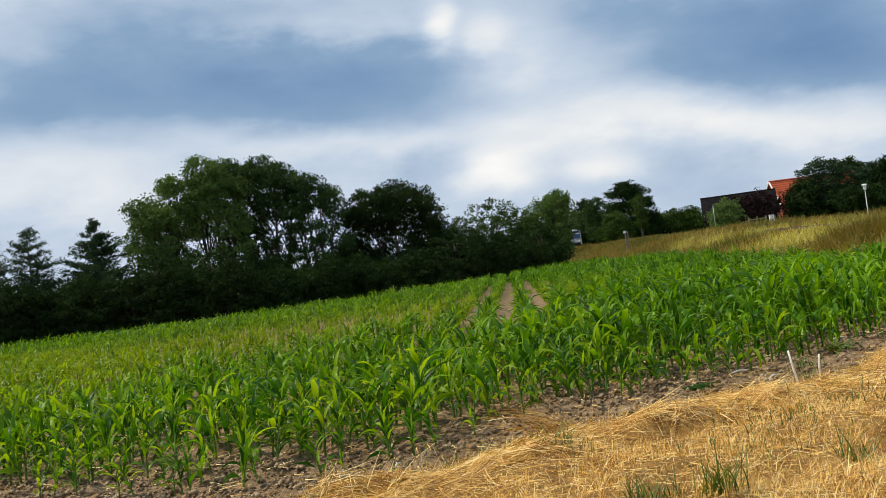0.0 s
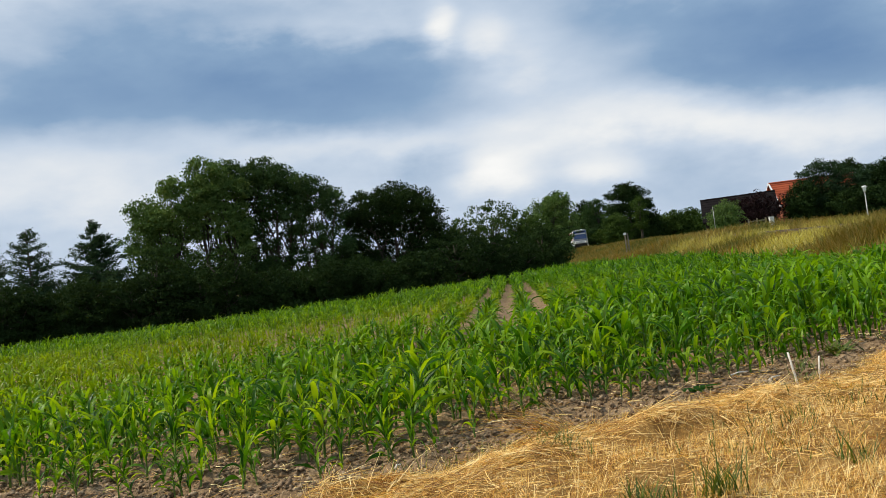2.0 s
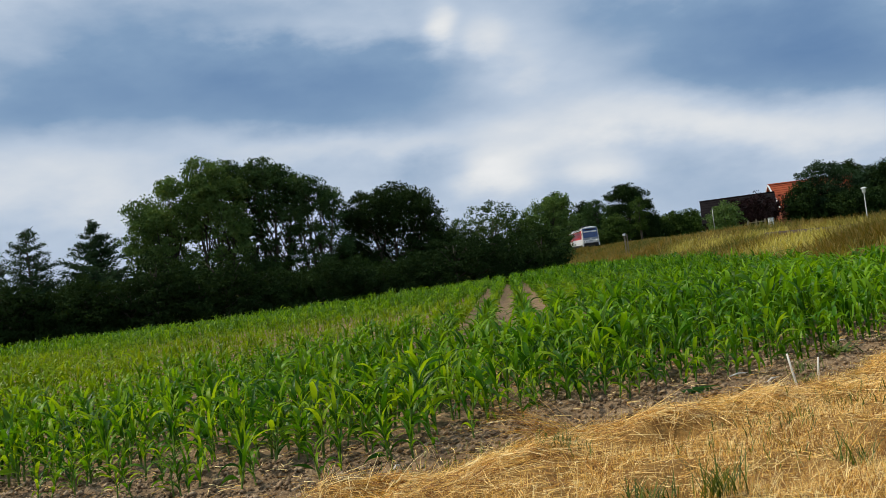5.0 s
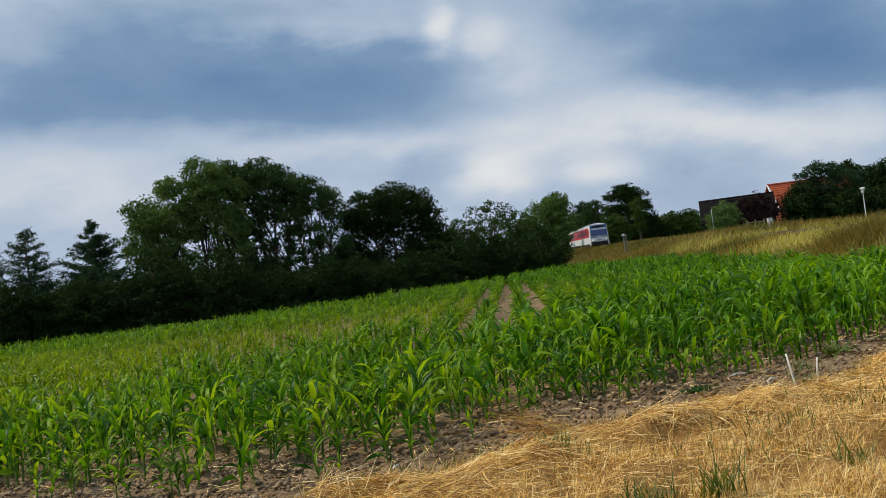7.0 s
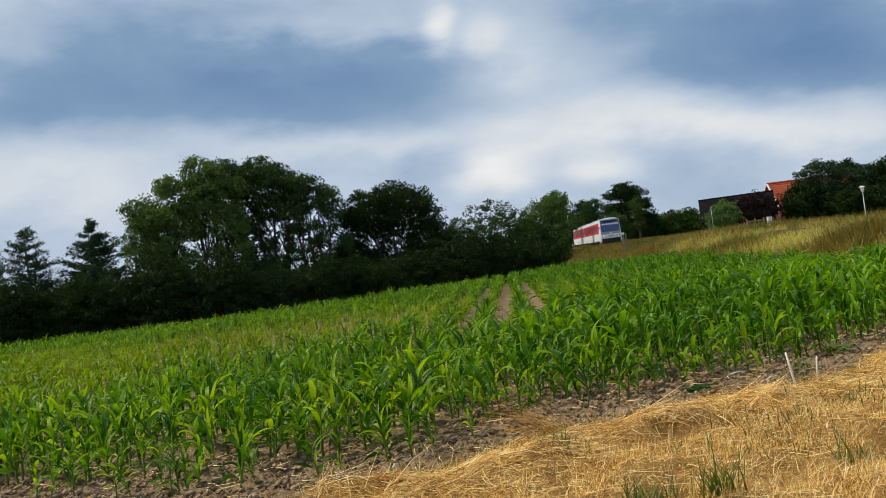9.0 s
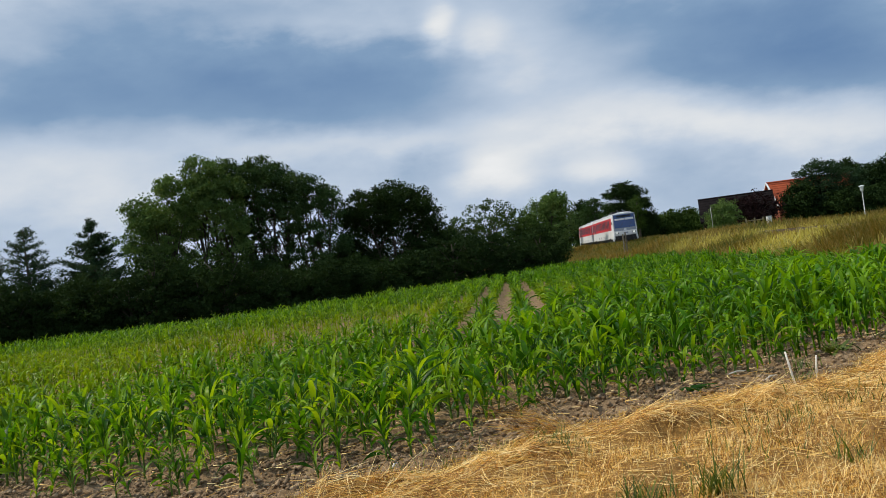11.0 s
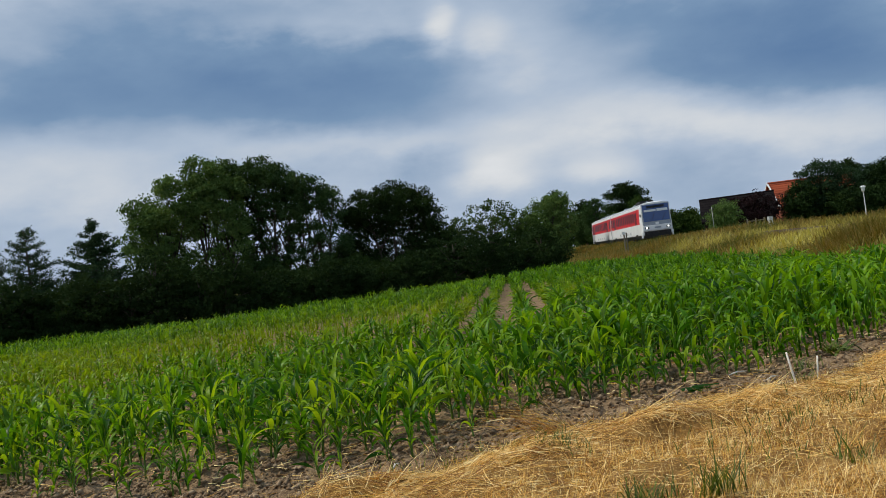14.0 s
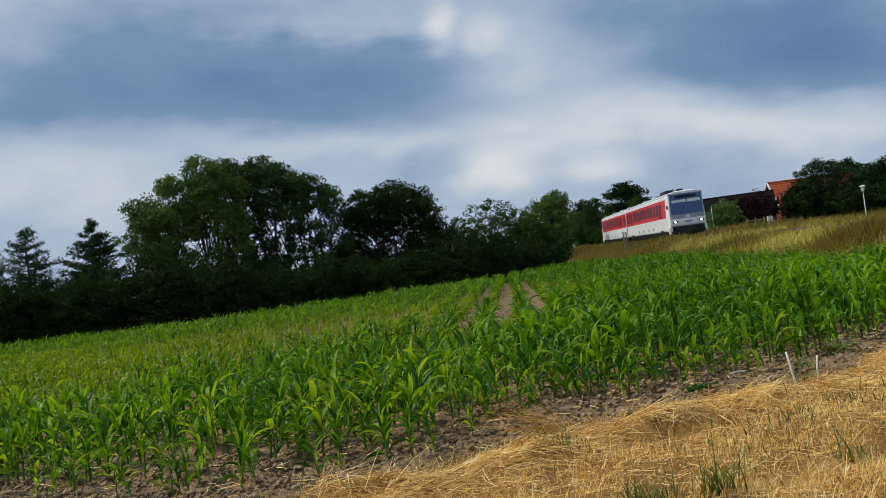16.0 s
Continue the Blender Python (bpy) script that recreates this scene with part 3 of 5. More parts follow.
def leaf_cloud(rng, centres, radii, count, size, squash=0.85, shell=0.45):
    """Leaves in small flat clumps set round lobes, thicker towards their skin: arrays of corners and faces."""
    centres, radii = np.asarray(centres, float), np.asarray(radii, float)
    m = max(8, count // 38)
    pick = rng.choice(len(centres), m, p=radii ** 2 / (radii ** 2).sum())
    d = rng.normal(size=(m, 3))
    d /= np.linalg.norm(d, axis=1)[:, None]
    r = radii[pick] * (shell + (1.04 - shell) * rng.random(m) ** 0.55)
    r *= 0.92 + 0.14 * np.sin(d[:, 0] * 7 + pick) * np.cos(d[:, 1] * 6 + pick * 2.1) + 0.06 * rng.normal(size=m)
    c = centres[pick] + d * r[:, None] * np.array([1, 1, squash])
    wide = size * (1.1 + 1.2 * rng.random(m))
    k = rng.integers(0, m, count)
    g = rng.normal(size=(count, 3))
    g *= (rng.random(count) ** 0.45 / np.linalg.norm(g, axis=1))[:, None]
    p = c[k] + g * 1.75 * wide[k][:, None] * np.array([1, 1, 0.6])
    s = size * (0.6 + 0.8 * rng.random(count))
    t = rng.normal(size=(count, 3)) + d[k] * 0.8
    t[:, 2] -= 0.15
    t /= np.linalg.norm(t, axis=1)[:, None]
    o = np.cross(t, rng.normal(size=(count, 3)))
    o /= np.linalg.norm(o, axis=1)[:, None]
    a, b = p - t * s[:, None] * 0.5, p + t * s[:, None] * 0.5
    l, q = p + o * s[:, None] * 0.32, p - o * s[:, None] * 0.32
    v = np.stack([a, l, b, q], 1).reshape(-1, 3)
    return v, np.arange(len(v)).reshape(-1, 4)


def build_tree(name, label, x, y, height, width, leaf, seed, count, size, crown_from=0.3, lobes=22, lean=0.0, depth=0.8, category="tree",
               shape=1.0, lobe=0.30, shell=0.45, stems=1, group="", z=None, crown=()):
    """A broad-leaved tree or shrub: trunk with limbs, and a crown of leaves round uneven lobes."""
    rng = np.random.default_rng(seed)
    z = float(land(x, y)) if z is None else z
    root = empty(name, pose(x, y, z - 0.05), label, category, group)
    bot, top = height * crown_from, height
    cs, rs = [], []
    for k in range(lobes):
        a, u = k * 2.399 + rng.random() * 0.7, (k + 0.5) / lobes
        h = bot + (top - bot) * (0.08 + 0.84 * u)
        # widest part of the crown a little above its foot
        prof = math.sin(math.pi * min(1, max(0.0, 0.20 + 0.70 * u) ** shape)) ** 0.55
        r = lobe * width / 2 * (0.75 + 0.55 * rng.random()) * (1.15 - 0.35 * u)
        q = max(0.0, width / 2 * prof - r * 0.75) * (0.55 + 0.5 * rng.random())
        cs.append((q * math.cos(a) + lean * h, q * depth * math.sin(a), min(h, top - r * 0.75)))
        rs.append(r)
    if crown:
        # lobes given one by one: across, height, radius
        cs = [(dx + 0.1 * rng.normal(), r * depth * rng.normal() * 0.55, dz) for dx, dz, r in crown]
        rs = [r * 1.12 for dx, dz, r in crown]
        for side in (-1, 1):
            for dx, dz, r in crown:
                cs.append((dx + 0.45 * r * rng.normal(), side * r * (0.7 + 0.8 * rng.random()), dz + 0.4 * r * (rng.normal() - 0.6)))
                rs.append(r * (0.75 + 0.25 * rng.random()))
    bm = bmesh.new()
    rad = (0.020 * height + 0.05) / math.sqrt(stems) * (0.75 if crown else 1)
    for k in range(stems):
        off = (k - (stems - 1) / 2) * width * 0.12
        pts = [(off * 0.6, 0, 0), (off, 0.05, bot * 0.7), (off * 1.6 + lean * bot, 0, bot + (top - bot) * 0.35), (off * 2.2 + lean * top * 0.8, 0, bot + (top - bot) * 0.75)]
        tube(bm, pts, [rad * 1.25, rad, rad * 0.6, rad * 0.2], 8)
    for k, c in enumerate(cs):
        h0 = max(bot * 0.6, c[2] * (0.45 + 0.2 * rng.random()))
        off = (k % stems - (stems - 1) / 2) * width * 0.14
        tube(bm, [(off + lean * h0, 0, h0), (c[0] * 0.5 + off * 0.5, c[1] * 0.5, (h0 + c[2]) * 0.5 + 0.1), c], [rad * 0.42, rad * 0.24, rad * 0.06], 5)
    part("trunk", bm, M_BARK, root, "brown branching trunk")
    v, f = leaf_cloud(rng, cs, rs, count, size, shell=shell)
    v[:, 2] = np.maximum(v[:, 2], 0.05)
    part("crown", mesh_of("crown", v, f, M_LEAF[leaf]), M_LEAF[leaf], root, "")
    return root


def build_conifer(name, label, x, y, height, width, seed, count, size, sparse=0.0, leaf="spruce", group="", slim=0.85):
    """A conifer: straight trunk, whorls of boughs that sag and lift at their tips, needles in sprays along twigs."""
    rng = np.random.default_rng(seed)
    root = empty(name, pose(x, y, float(land(x, y)) - 0.05), label, "tree", group)
    bm = tube(bmesh.new(), [(0, 0, 0), (0.03, 0, height * 0.5), (0, 0, height)], [0.022 * height, 0.013 * height, 0.012], 8)
    segs = []
    h = height * 0.06
    while h < height * 0.985:
        u = h / height
        n = 7 if u < 0.8 else 5
        turn = rng.random() * math.tau
        for k in range(n):
            a = turn + k * math.tau / n + 0.5 * rng.normal()
            h1 = h + height * 0.02 * rng.normal()
            r = width / 2 * ((1 - u) ** slim * (0.45 + 0.75 * rng.random()) + 0.035)
            mid = Vector((r * 0.6 * math.cos(a), r * 0.6 * math.sin(a), h1 + r * (0.16 - 0.2 * (1 - u)) + 0.07 * rng.normal()))
            tip = Vector((r * math.cos(a + 0.1), r * math.sin(a + 0.1), mid.z + 0.16 * r))
            tube(bm, [(0, 0, h1), mid, tip], [0.02 + 0.03 * (1 - u), 0.018, 0.005], 4)
            foot = Vector((0, 0, h1))
            segs += [(foot.lerp(mid, 0.3), mid), (mid, tip)]
            for q in (0.35, 0.6, 0.85):
                c = foot.lerp(mid, q / 0.7) if q < 0.7 else mid.lerp(tip, (q - 0.6) / 0.4)
                for sgn in (-1, 1):
                    b = a + sgn * (0.75 + 0.2 * rng.random())
                    segs.append((c, c + Vector((math.cos(b), math.sin(b), 0.12 * rng.normal())) * r * 0.36 * (1.1 - 0.6 * q)))
        h += height * 0.042 * (1 + sparse)
    part("trunk", bm, M_BARK, root, "brown straight trunk")
    s0, s1 = np.array([s[0] for s in segs]), np.array([s[1] for s in segs])
    ln = np.linalg.norm(s1 - s0, axis=1) + 0.02
    pick = rng.choice(len(segs), count, p=ln / ln.sum())
    base = s0[pick] + (s1 - s0)[pick] * (rng.random(count) * 1.08)[:, None]
    base += rng.normal(size=(count, 3)) * np.array([0.07, 0.07, 0.06])
    t = (s1 - s0)[pick] / ln[pick][:, None] + rng.normal(size=(count, 3)) * 0.6
    t[:, 2] -= 0.25
    t /= np.linalg.norm(t, axis=1)[:, None]
    o = np.cross(t, rng.normal(size=(count, 3)))
    o /= np.linalg.norm(o, axis=1)[:, None]
    s = size * (0.6 + 0.8 * rng.random(count))[:, None]
    v = np.stack([base - t * s * 0.5, base + o * s * 0.16, base + t * s * 0.5, base - o * s * 0.16], 1).reshape(-1, 3)
    part("crown", mesh_of("crown", v, np.arange(len(v)).reshape(-1, 4), M_LEAF[leaf]), M_LEAF[leaf], root)
    return root


POPLARS = []
G_TREES = "hedge trees behind the field"
# the two left poplars take paler leaves: the group's sunlit side, put into colour
POPLARS.append(build_tree("poplar_tree", "tall green poplar with leafy crown down to the hedge", -15.0, 46.7, 8.0, 4.0, "willow", 1, 48000, 0.12, crown_from=0.12, stems=2, shell=0.50, group=G_TREES, crown=(
    (-1.2, 6.35, 0.8), (-0.9, 5.6, 0.9), (-1.3, 5.0, 0.85), (-1.35, 4.0, 0.85), (-0.3, 5.4, 0.8), (-1.3, 3.0, 0.8), (-0.9, 2.1, 0.8), (-0.2, 1.6, 0.9), (0.55, 7.4, 0.75), (0.15, 6.3, 0.8),
    (0.75, 5.6, 0.85), (0.2, 4.7, 0.7), (0.7, 3.6, 0.6), (0.1, 3.1, 0.75), (1.2, 6.5, 0.7), (1.3, 2.4, 0.8), (-0.5, 4.0, 0.6))))
POPLARS.append(build_tree("poplar_tree", "tall green poplar with airy, sky-pierced crown", -12.35, 47.2, 9.0, 4.6, "willow", 2, 42000, 0.12, crown_from=0.25, stems=3, shell=0.50, group=G_TREES, crown=(
    (-0.35, 8.3, 0.85), (0.6, 8.2, 0.7), (-1.1, 7.4, 0.75), (0.1, 7.3, 0.9), (1.1, 7.3, 0.8), (-1.3, 6.2, 0.7), (-0.3, 6.1, 0.8), (0.8, 6.0, 0.75), (-0.9, 5.0, 0.6),
    (0.5, 4.9, 0.6), (1.4, 5.2, 0.65), (-1.3, 3.8, 0.55), (-0.1, 3.7, 0.5), (1.2, 4.0, 0.6), (0.5, 2.6, 0.8), (-0.9, 2.4, 0.8))))
POPLARS.append(build_tree("poplar_tree", "tall dark green poplar with bare stems under a dense crown", -9.75, 48.4, 8.8, 5.0, "poplar", 3, 42000, 0.12, crown_from=0.45, stems=4, shell=0.50, group=G_TREES, crown=(
    (-1.9, 7.9, 0.7), (-1.0, 8.0, 0.8), (0.0, 7.9, 0.85), (1.0, 7.7, 0.8), (-1.6, 7.2, 0.75), (-0.5, 7.0, 0.95), (0.8, 6.8, 0.9), (1.9, 6.8, 0.75), (-1.4, 6.0, 0.8), (0.0, 5.8, 0.8),
    (1.3, 5.6, 0.7), (2.1, 5.8, 0.6), (-1.5, 4.9, 0.65), (-0.5, 4.7, 0.5), (-1.7, 3.7, 0.7), (-1.2, 2.7, 0.8), (0.9, 4.5, 0.5), (0.0, 3.8, 0.5), (1.2, 3.5, 0.4), (0.3, 2.7, 0.7), (1.6, 4.4, 0.5))))
POPLARS.append(build_tree("poplar_tree", "dark green poplar with lacy, sky-pierced crown", -7.05, 48.0, 7.3, 3.4, "poplar", 4, 17000, 0.12, crown_from=0.42, stems=4, shell=0.50, group=G_TREES, crown=(
    (-0.7, 7.0, 0.65), (0.2, 6.7, 0.7), (1.0, 6.2, 0.7), (-0.6, 5.7, 0.5), (0.4, 5.5, 0.55), (1.2, 5.1, 0.6), (-0.1, 4.7, 0.4), (1.0, 4.3, 0.5), (-0.9, 4.6, 0.35),
    (1.4, 3.6, 0.6), (0.4, 3.7, 0.45), (1.3, 2.6, 0.8), (-0.3, 3.5, 0.4), (-0.9, 3.0, 0.5), (0.5, 2.6, 0.6))))
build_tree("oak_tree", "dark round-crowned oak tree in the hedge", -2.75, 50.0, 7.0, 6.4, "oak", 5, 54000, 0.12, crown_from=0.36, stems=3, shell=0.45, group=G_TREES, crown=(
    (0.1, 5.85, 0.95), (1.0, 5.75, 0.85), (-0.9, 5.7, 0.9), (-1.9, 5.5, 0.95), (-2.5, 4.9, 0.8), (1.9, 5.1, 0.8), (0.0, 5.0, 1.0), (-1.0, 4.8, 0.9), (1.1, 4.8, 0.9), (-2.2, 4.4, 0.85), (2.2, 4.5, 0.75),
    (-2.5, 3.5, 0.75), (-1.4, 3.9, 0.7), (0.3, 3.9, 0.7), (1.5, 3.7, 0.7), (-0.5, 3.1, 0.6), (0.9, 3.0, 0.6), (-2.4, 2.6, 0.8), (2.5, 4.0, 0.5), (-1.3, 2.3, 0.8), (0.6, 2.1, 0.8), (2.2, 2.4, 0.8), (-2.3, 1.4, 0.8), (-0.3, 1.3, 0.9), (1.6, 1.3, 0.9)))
# understory in the oak's dark leaves: the canopy's shade is put into the colour
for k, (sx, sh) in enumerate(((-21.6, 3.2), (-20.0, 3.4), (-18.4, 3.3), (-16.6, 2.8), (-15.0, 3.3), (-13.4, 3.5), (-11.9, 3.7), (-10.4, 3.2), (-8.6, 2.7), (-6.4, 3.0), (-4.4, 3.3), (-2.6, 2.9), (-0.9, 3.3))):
    build_tree("hedge_shrub", "dense shrub under the tall trees, shade put into its dark leaves", sx, 45.0 if sx < -17 else 51.5, sh, 3.2, "oak", 140 + k, 5000, 0.14, crown_from=0.02, lobes=14, lobe=0.45, category="shrub", group="hedge shrubs behind the field")
build_tree("hedge_shrub", "dense dark green hedge shrub", -0.55, 51.0, 4.45, 4.40, "shrub", 20, 12500, 0.12, crown_from=0.03, lobes=26, lobe=0.42, category='shrub', group='hedge shrubs behind the field')
build_tree("hedge_shrub", "dense dark green hedge shrub", 3.04, 52.0, 4.86, 6.22, "shrub", 21, 12500, 0.12, crown_from=0.03, lobes=26, lobe=0.42, category='shrub', group='hedge shrubs behind the field')
build_tree("hedge_shrub", "dense dark green hedge shrub", 4.80, 53.0, 4.08, 4.5, "shrub", 22, 12500, 0.12, crown_from=0.03, lobes=26, lobe=0.42, category='shrub', group='hedge shrubs behind the field')
build_tree("hedge_shrub", "dense dark green hedge shrub", 5.92, 53.0, 3.11, 3.34, "shrub", 23, 5000, 0.115, crown_from=0.03, lobes=26, lobe=0.42, category='shrub', group='hedge shrubs behind the field')
build_tree("hedge_shrub", "dense dark green hedge shrub", 6.87, 53.0, 1.71, 1.41, "shrub", 24, 5000, 0.115, crown_from=0.03, lobes=26, lobe=0.42, category='shrub', group='hedge shrubs behind the field')
build_tree("hedge_shrub", "dense dark green hedge shrub", -5.14, 48.5, 2.46, 3.86, "shrub", 25, 12500, 0.12, crown_from=0.03, lobes=26, lobe=0.42, category='shrub', group='hedge shrubs behind the field')
build_tree("hedge_shrub", "dense dark green hedge shrub", -9.29, 48.0, 3.1, 3.4, "shrub", 26, 5000, 0.115, crown_from=0.03, lobes=26, lobe=0.42, category='shrub', group='hedge shrubs behind the field')
build_tree("hedge_shrub", "dense dark green hedge shrub", -7.09, 48.3, 2.75, 2.7, "shrub", 27, 5000, 0.115, crown_from=0.03, lobes=26, lobe=0.42, category='shrub', group='hedge shrubs behind the field')
build_tree("hedge_shrub", "dense dark green hedge shrub", -5.70, 49.3, 3.69, 2.16, "shrub", 28, 5000, 0.115, crown_from=0.03, lobes=26, lobe=0.42, category='shrub', group='hedge shrubs behind the field')
build_tree("hedge_shrub", "dense dark green hedge shrub", -2.32, 49.5, 2.01, 4.60, "shrub", 29, 12500, 0.12, crown_from=0.03, lobes=26, lobe=0.42, category='shrub', group='hedge shrubs behind the field')
build_tree("hedge_shrub", "dense dark green hedge shrub", 0.73, 51.0, 3.78, 4.40, "shrub", 30, 12500, 0.12, crown_from=0.03, lobes=26, lobe=0.42, category='shrub', group='hedge shrubs behind the field')
# front hedge takes oak leaves too, its inner shade painted as near-black green
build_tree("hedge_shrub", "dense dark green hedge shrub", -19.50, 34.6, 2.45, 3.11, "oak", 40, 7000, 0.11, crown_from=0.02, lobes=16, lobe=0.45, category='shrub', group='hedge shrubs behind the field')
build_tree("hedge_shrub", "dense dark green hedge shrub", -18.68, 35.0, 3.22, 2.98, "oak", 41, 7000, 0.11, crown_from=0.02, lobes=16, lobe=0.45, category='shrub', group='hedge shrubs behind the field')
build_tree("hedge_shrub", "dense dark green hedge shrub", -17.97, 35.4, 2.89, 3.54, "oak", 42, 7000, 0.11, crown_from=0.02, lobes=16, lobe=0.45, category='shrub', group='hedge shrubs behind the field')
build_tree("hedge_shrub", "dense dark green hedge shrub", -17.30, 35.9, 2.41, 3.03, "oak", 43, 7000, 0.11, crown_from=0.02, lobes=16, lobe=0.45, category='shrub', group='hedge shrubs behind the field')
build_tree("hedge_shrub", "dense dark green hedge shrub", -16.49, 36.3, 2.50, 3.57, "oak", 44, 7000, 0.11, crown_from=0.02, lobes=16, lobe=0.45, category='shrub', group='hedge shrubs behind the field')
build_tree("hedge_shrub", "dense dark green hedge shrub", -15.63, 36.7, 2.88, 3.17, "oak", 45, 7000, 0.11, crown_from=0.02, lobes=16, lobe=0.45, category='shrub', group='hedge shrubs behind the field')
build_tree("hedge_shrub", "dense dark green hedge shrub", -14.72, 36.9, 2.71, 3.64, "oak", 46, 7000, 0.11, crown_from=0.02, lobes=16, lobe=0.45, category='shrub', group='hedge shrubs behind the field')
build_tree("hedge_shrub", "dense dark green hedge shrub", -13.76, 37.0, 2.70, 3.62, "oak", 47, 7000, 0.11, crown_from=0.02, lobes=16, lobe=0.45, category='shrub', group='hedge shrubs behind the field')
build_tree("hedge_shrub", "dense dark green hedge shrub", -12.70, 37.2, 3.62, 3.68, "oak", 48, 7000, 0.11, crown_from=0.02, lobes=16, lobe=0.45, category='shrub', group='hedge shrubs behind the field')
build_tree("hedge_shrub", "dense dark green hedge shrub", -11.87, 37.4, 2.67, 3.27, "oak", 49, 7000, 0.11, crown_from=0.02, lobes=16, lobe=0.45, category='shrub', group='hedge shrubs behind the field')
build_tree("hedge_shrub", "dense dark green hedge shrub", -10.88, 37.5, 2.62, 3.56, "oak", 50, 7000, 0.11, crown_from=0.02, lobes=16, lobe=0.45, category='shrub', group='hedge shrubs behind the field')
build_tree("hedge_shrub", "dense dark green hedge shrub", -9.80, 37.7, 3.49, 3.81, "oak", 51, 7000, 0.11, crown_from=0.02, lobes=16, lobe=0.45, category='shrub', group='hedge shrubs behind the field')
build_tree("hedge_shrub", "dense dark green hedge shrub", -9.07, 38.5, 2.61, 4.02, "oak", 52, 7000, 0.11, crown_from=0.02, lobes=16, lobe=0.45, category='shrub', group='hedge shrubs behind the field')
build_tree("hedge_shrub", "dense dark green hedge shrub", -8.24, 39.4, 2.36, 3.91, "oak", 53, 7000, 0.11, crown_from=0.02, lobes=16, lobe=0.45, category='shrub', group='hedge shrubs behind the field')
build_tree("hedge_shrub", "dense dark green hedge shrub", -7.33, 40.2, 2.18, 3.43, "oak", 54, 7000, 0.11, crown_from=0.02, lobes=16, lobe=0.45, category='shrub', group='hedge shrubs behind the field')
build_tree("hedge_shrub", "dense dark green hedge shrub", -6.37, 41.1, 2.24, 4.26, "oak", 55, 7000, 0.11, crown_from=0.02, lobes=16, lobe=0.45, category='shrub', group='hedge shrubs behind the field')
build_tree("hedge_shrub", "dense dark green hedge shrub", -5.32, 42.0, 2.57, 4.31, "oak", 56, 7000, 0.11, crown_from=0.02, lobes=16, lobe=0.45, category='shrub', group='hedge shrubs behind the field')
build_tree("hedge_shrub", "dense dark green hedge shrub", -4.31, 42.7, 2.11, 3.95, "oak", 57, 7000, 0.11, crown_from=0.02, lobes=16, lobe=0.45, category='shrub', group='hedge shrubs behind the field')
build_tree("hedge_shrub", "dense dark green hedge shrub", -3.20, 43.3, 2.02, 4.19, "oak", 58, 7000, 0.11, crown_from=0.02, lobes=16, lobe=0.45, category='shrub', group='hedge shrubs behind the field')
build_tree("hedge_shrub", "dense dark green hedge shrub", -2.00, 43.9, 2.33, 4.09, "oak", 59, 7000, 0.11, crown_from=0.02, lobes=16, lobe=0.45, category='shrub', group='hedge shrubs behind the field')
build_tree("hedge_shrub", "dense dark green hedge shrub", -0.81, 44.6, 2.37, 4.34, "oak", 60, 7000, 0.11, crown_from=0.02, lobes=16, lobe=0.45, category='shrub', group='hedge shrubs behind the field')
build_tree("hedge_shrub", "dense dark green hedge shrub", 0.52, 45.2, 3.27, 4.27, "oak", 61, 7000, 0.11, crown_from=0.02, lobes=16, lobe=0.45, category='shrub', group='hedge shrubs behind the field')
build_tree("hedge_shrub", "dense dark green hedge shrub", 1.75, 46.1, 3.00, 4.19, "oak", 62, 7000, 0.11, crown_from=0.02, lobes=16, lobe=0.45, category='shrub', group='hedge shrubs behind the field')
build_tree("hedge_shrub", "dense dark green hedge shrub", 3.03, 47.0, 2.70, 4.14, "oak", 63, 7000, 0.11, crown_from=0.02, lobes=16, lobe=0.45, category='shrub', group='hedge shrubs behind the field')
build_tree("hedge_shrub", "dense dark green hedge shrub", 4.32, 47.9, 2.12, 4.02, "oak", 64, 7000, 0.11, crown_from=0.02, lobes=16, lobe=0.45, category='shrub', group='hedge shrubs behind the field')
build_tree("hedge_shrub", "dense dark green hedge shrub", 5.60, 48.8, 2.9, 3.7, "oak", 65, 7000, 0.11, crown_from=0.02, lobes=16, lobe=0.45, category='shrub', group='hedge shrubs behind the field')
build_conifer("spruce_tree", "sparse blue-green conifer beside the hedge", -20.35, 41.8, 5.75, 4.8, 70, 20000, 0.13, sparse=0.35, group='conifers in the hedge', slim=0.62)
build_conifer("spruce_tree", "dark blue-green conifer with drooping boughs", -17.1, 42.0, 5.7, 6.8, 71, 46000, 0.14, group='conifers in the hedge', slim=0.95)
build_conifer("spruce_tree", "dark blue-green conifer with drooping boughs", -22.6, 42.5, 5.5, 4.8, 72, 14000, 0.14, group='conifers in the hedge')
build_tree("hedge_shoot", "pale green leafy shoot at the hedge's foot", -4.74, 43.2, 1.71, 0.98, "willow", 130, 900, 0.15, crown_from=0.05, lobes=10, lobe=0.45, category='shrub', group="shoots at the hedge's foot")
build_tree("hedge_shoot", "pale green leafy shoot at the hedge's foot", -2.16, 44.6, 1.37, 0.89, "willow", 131, 900, 0.15, crown_from=0.05, lobes=10, lobe=0.45, category='shrub', group="shoots at the hedge's foot")
build_tree("hedge_shoot", "pale green leafy shoot at the hedge's foot", -3.74, 43.6, 1.23, 0.75, "willow", 132, 900, 0.15, crown_from=0.05, lobes=10, lobe=0.45, category='shrub', group="shoots at the hedge's foot")
build_tree("hedge_shoot", "pale green leafy shoot at the hedge's foot", 3.69, 47.6, 0.92, 0.82, "willow", 133, 900, 0.15, crown_from=0.05, lobes=10, lobe=0.45, category='shrub', group="shoots at the hedge's foot")
G_BEYOND = "trees beyond the railway"
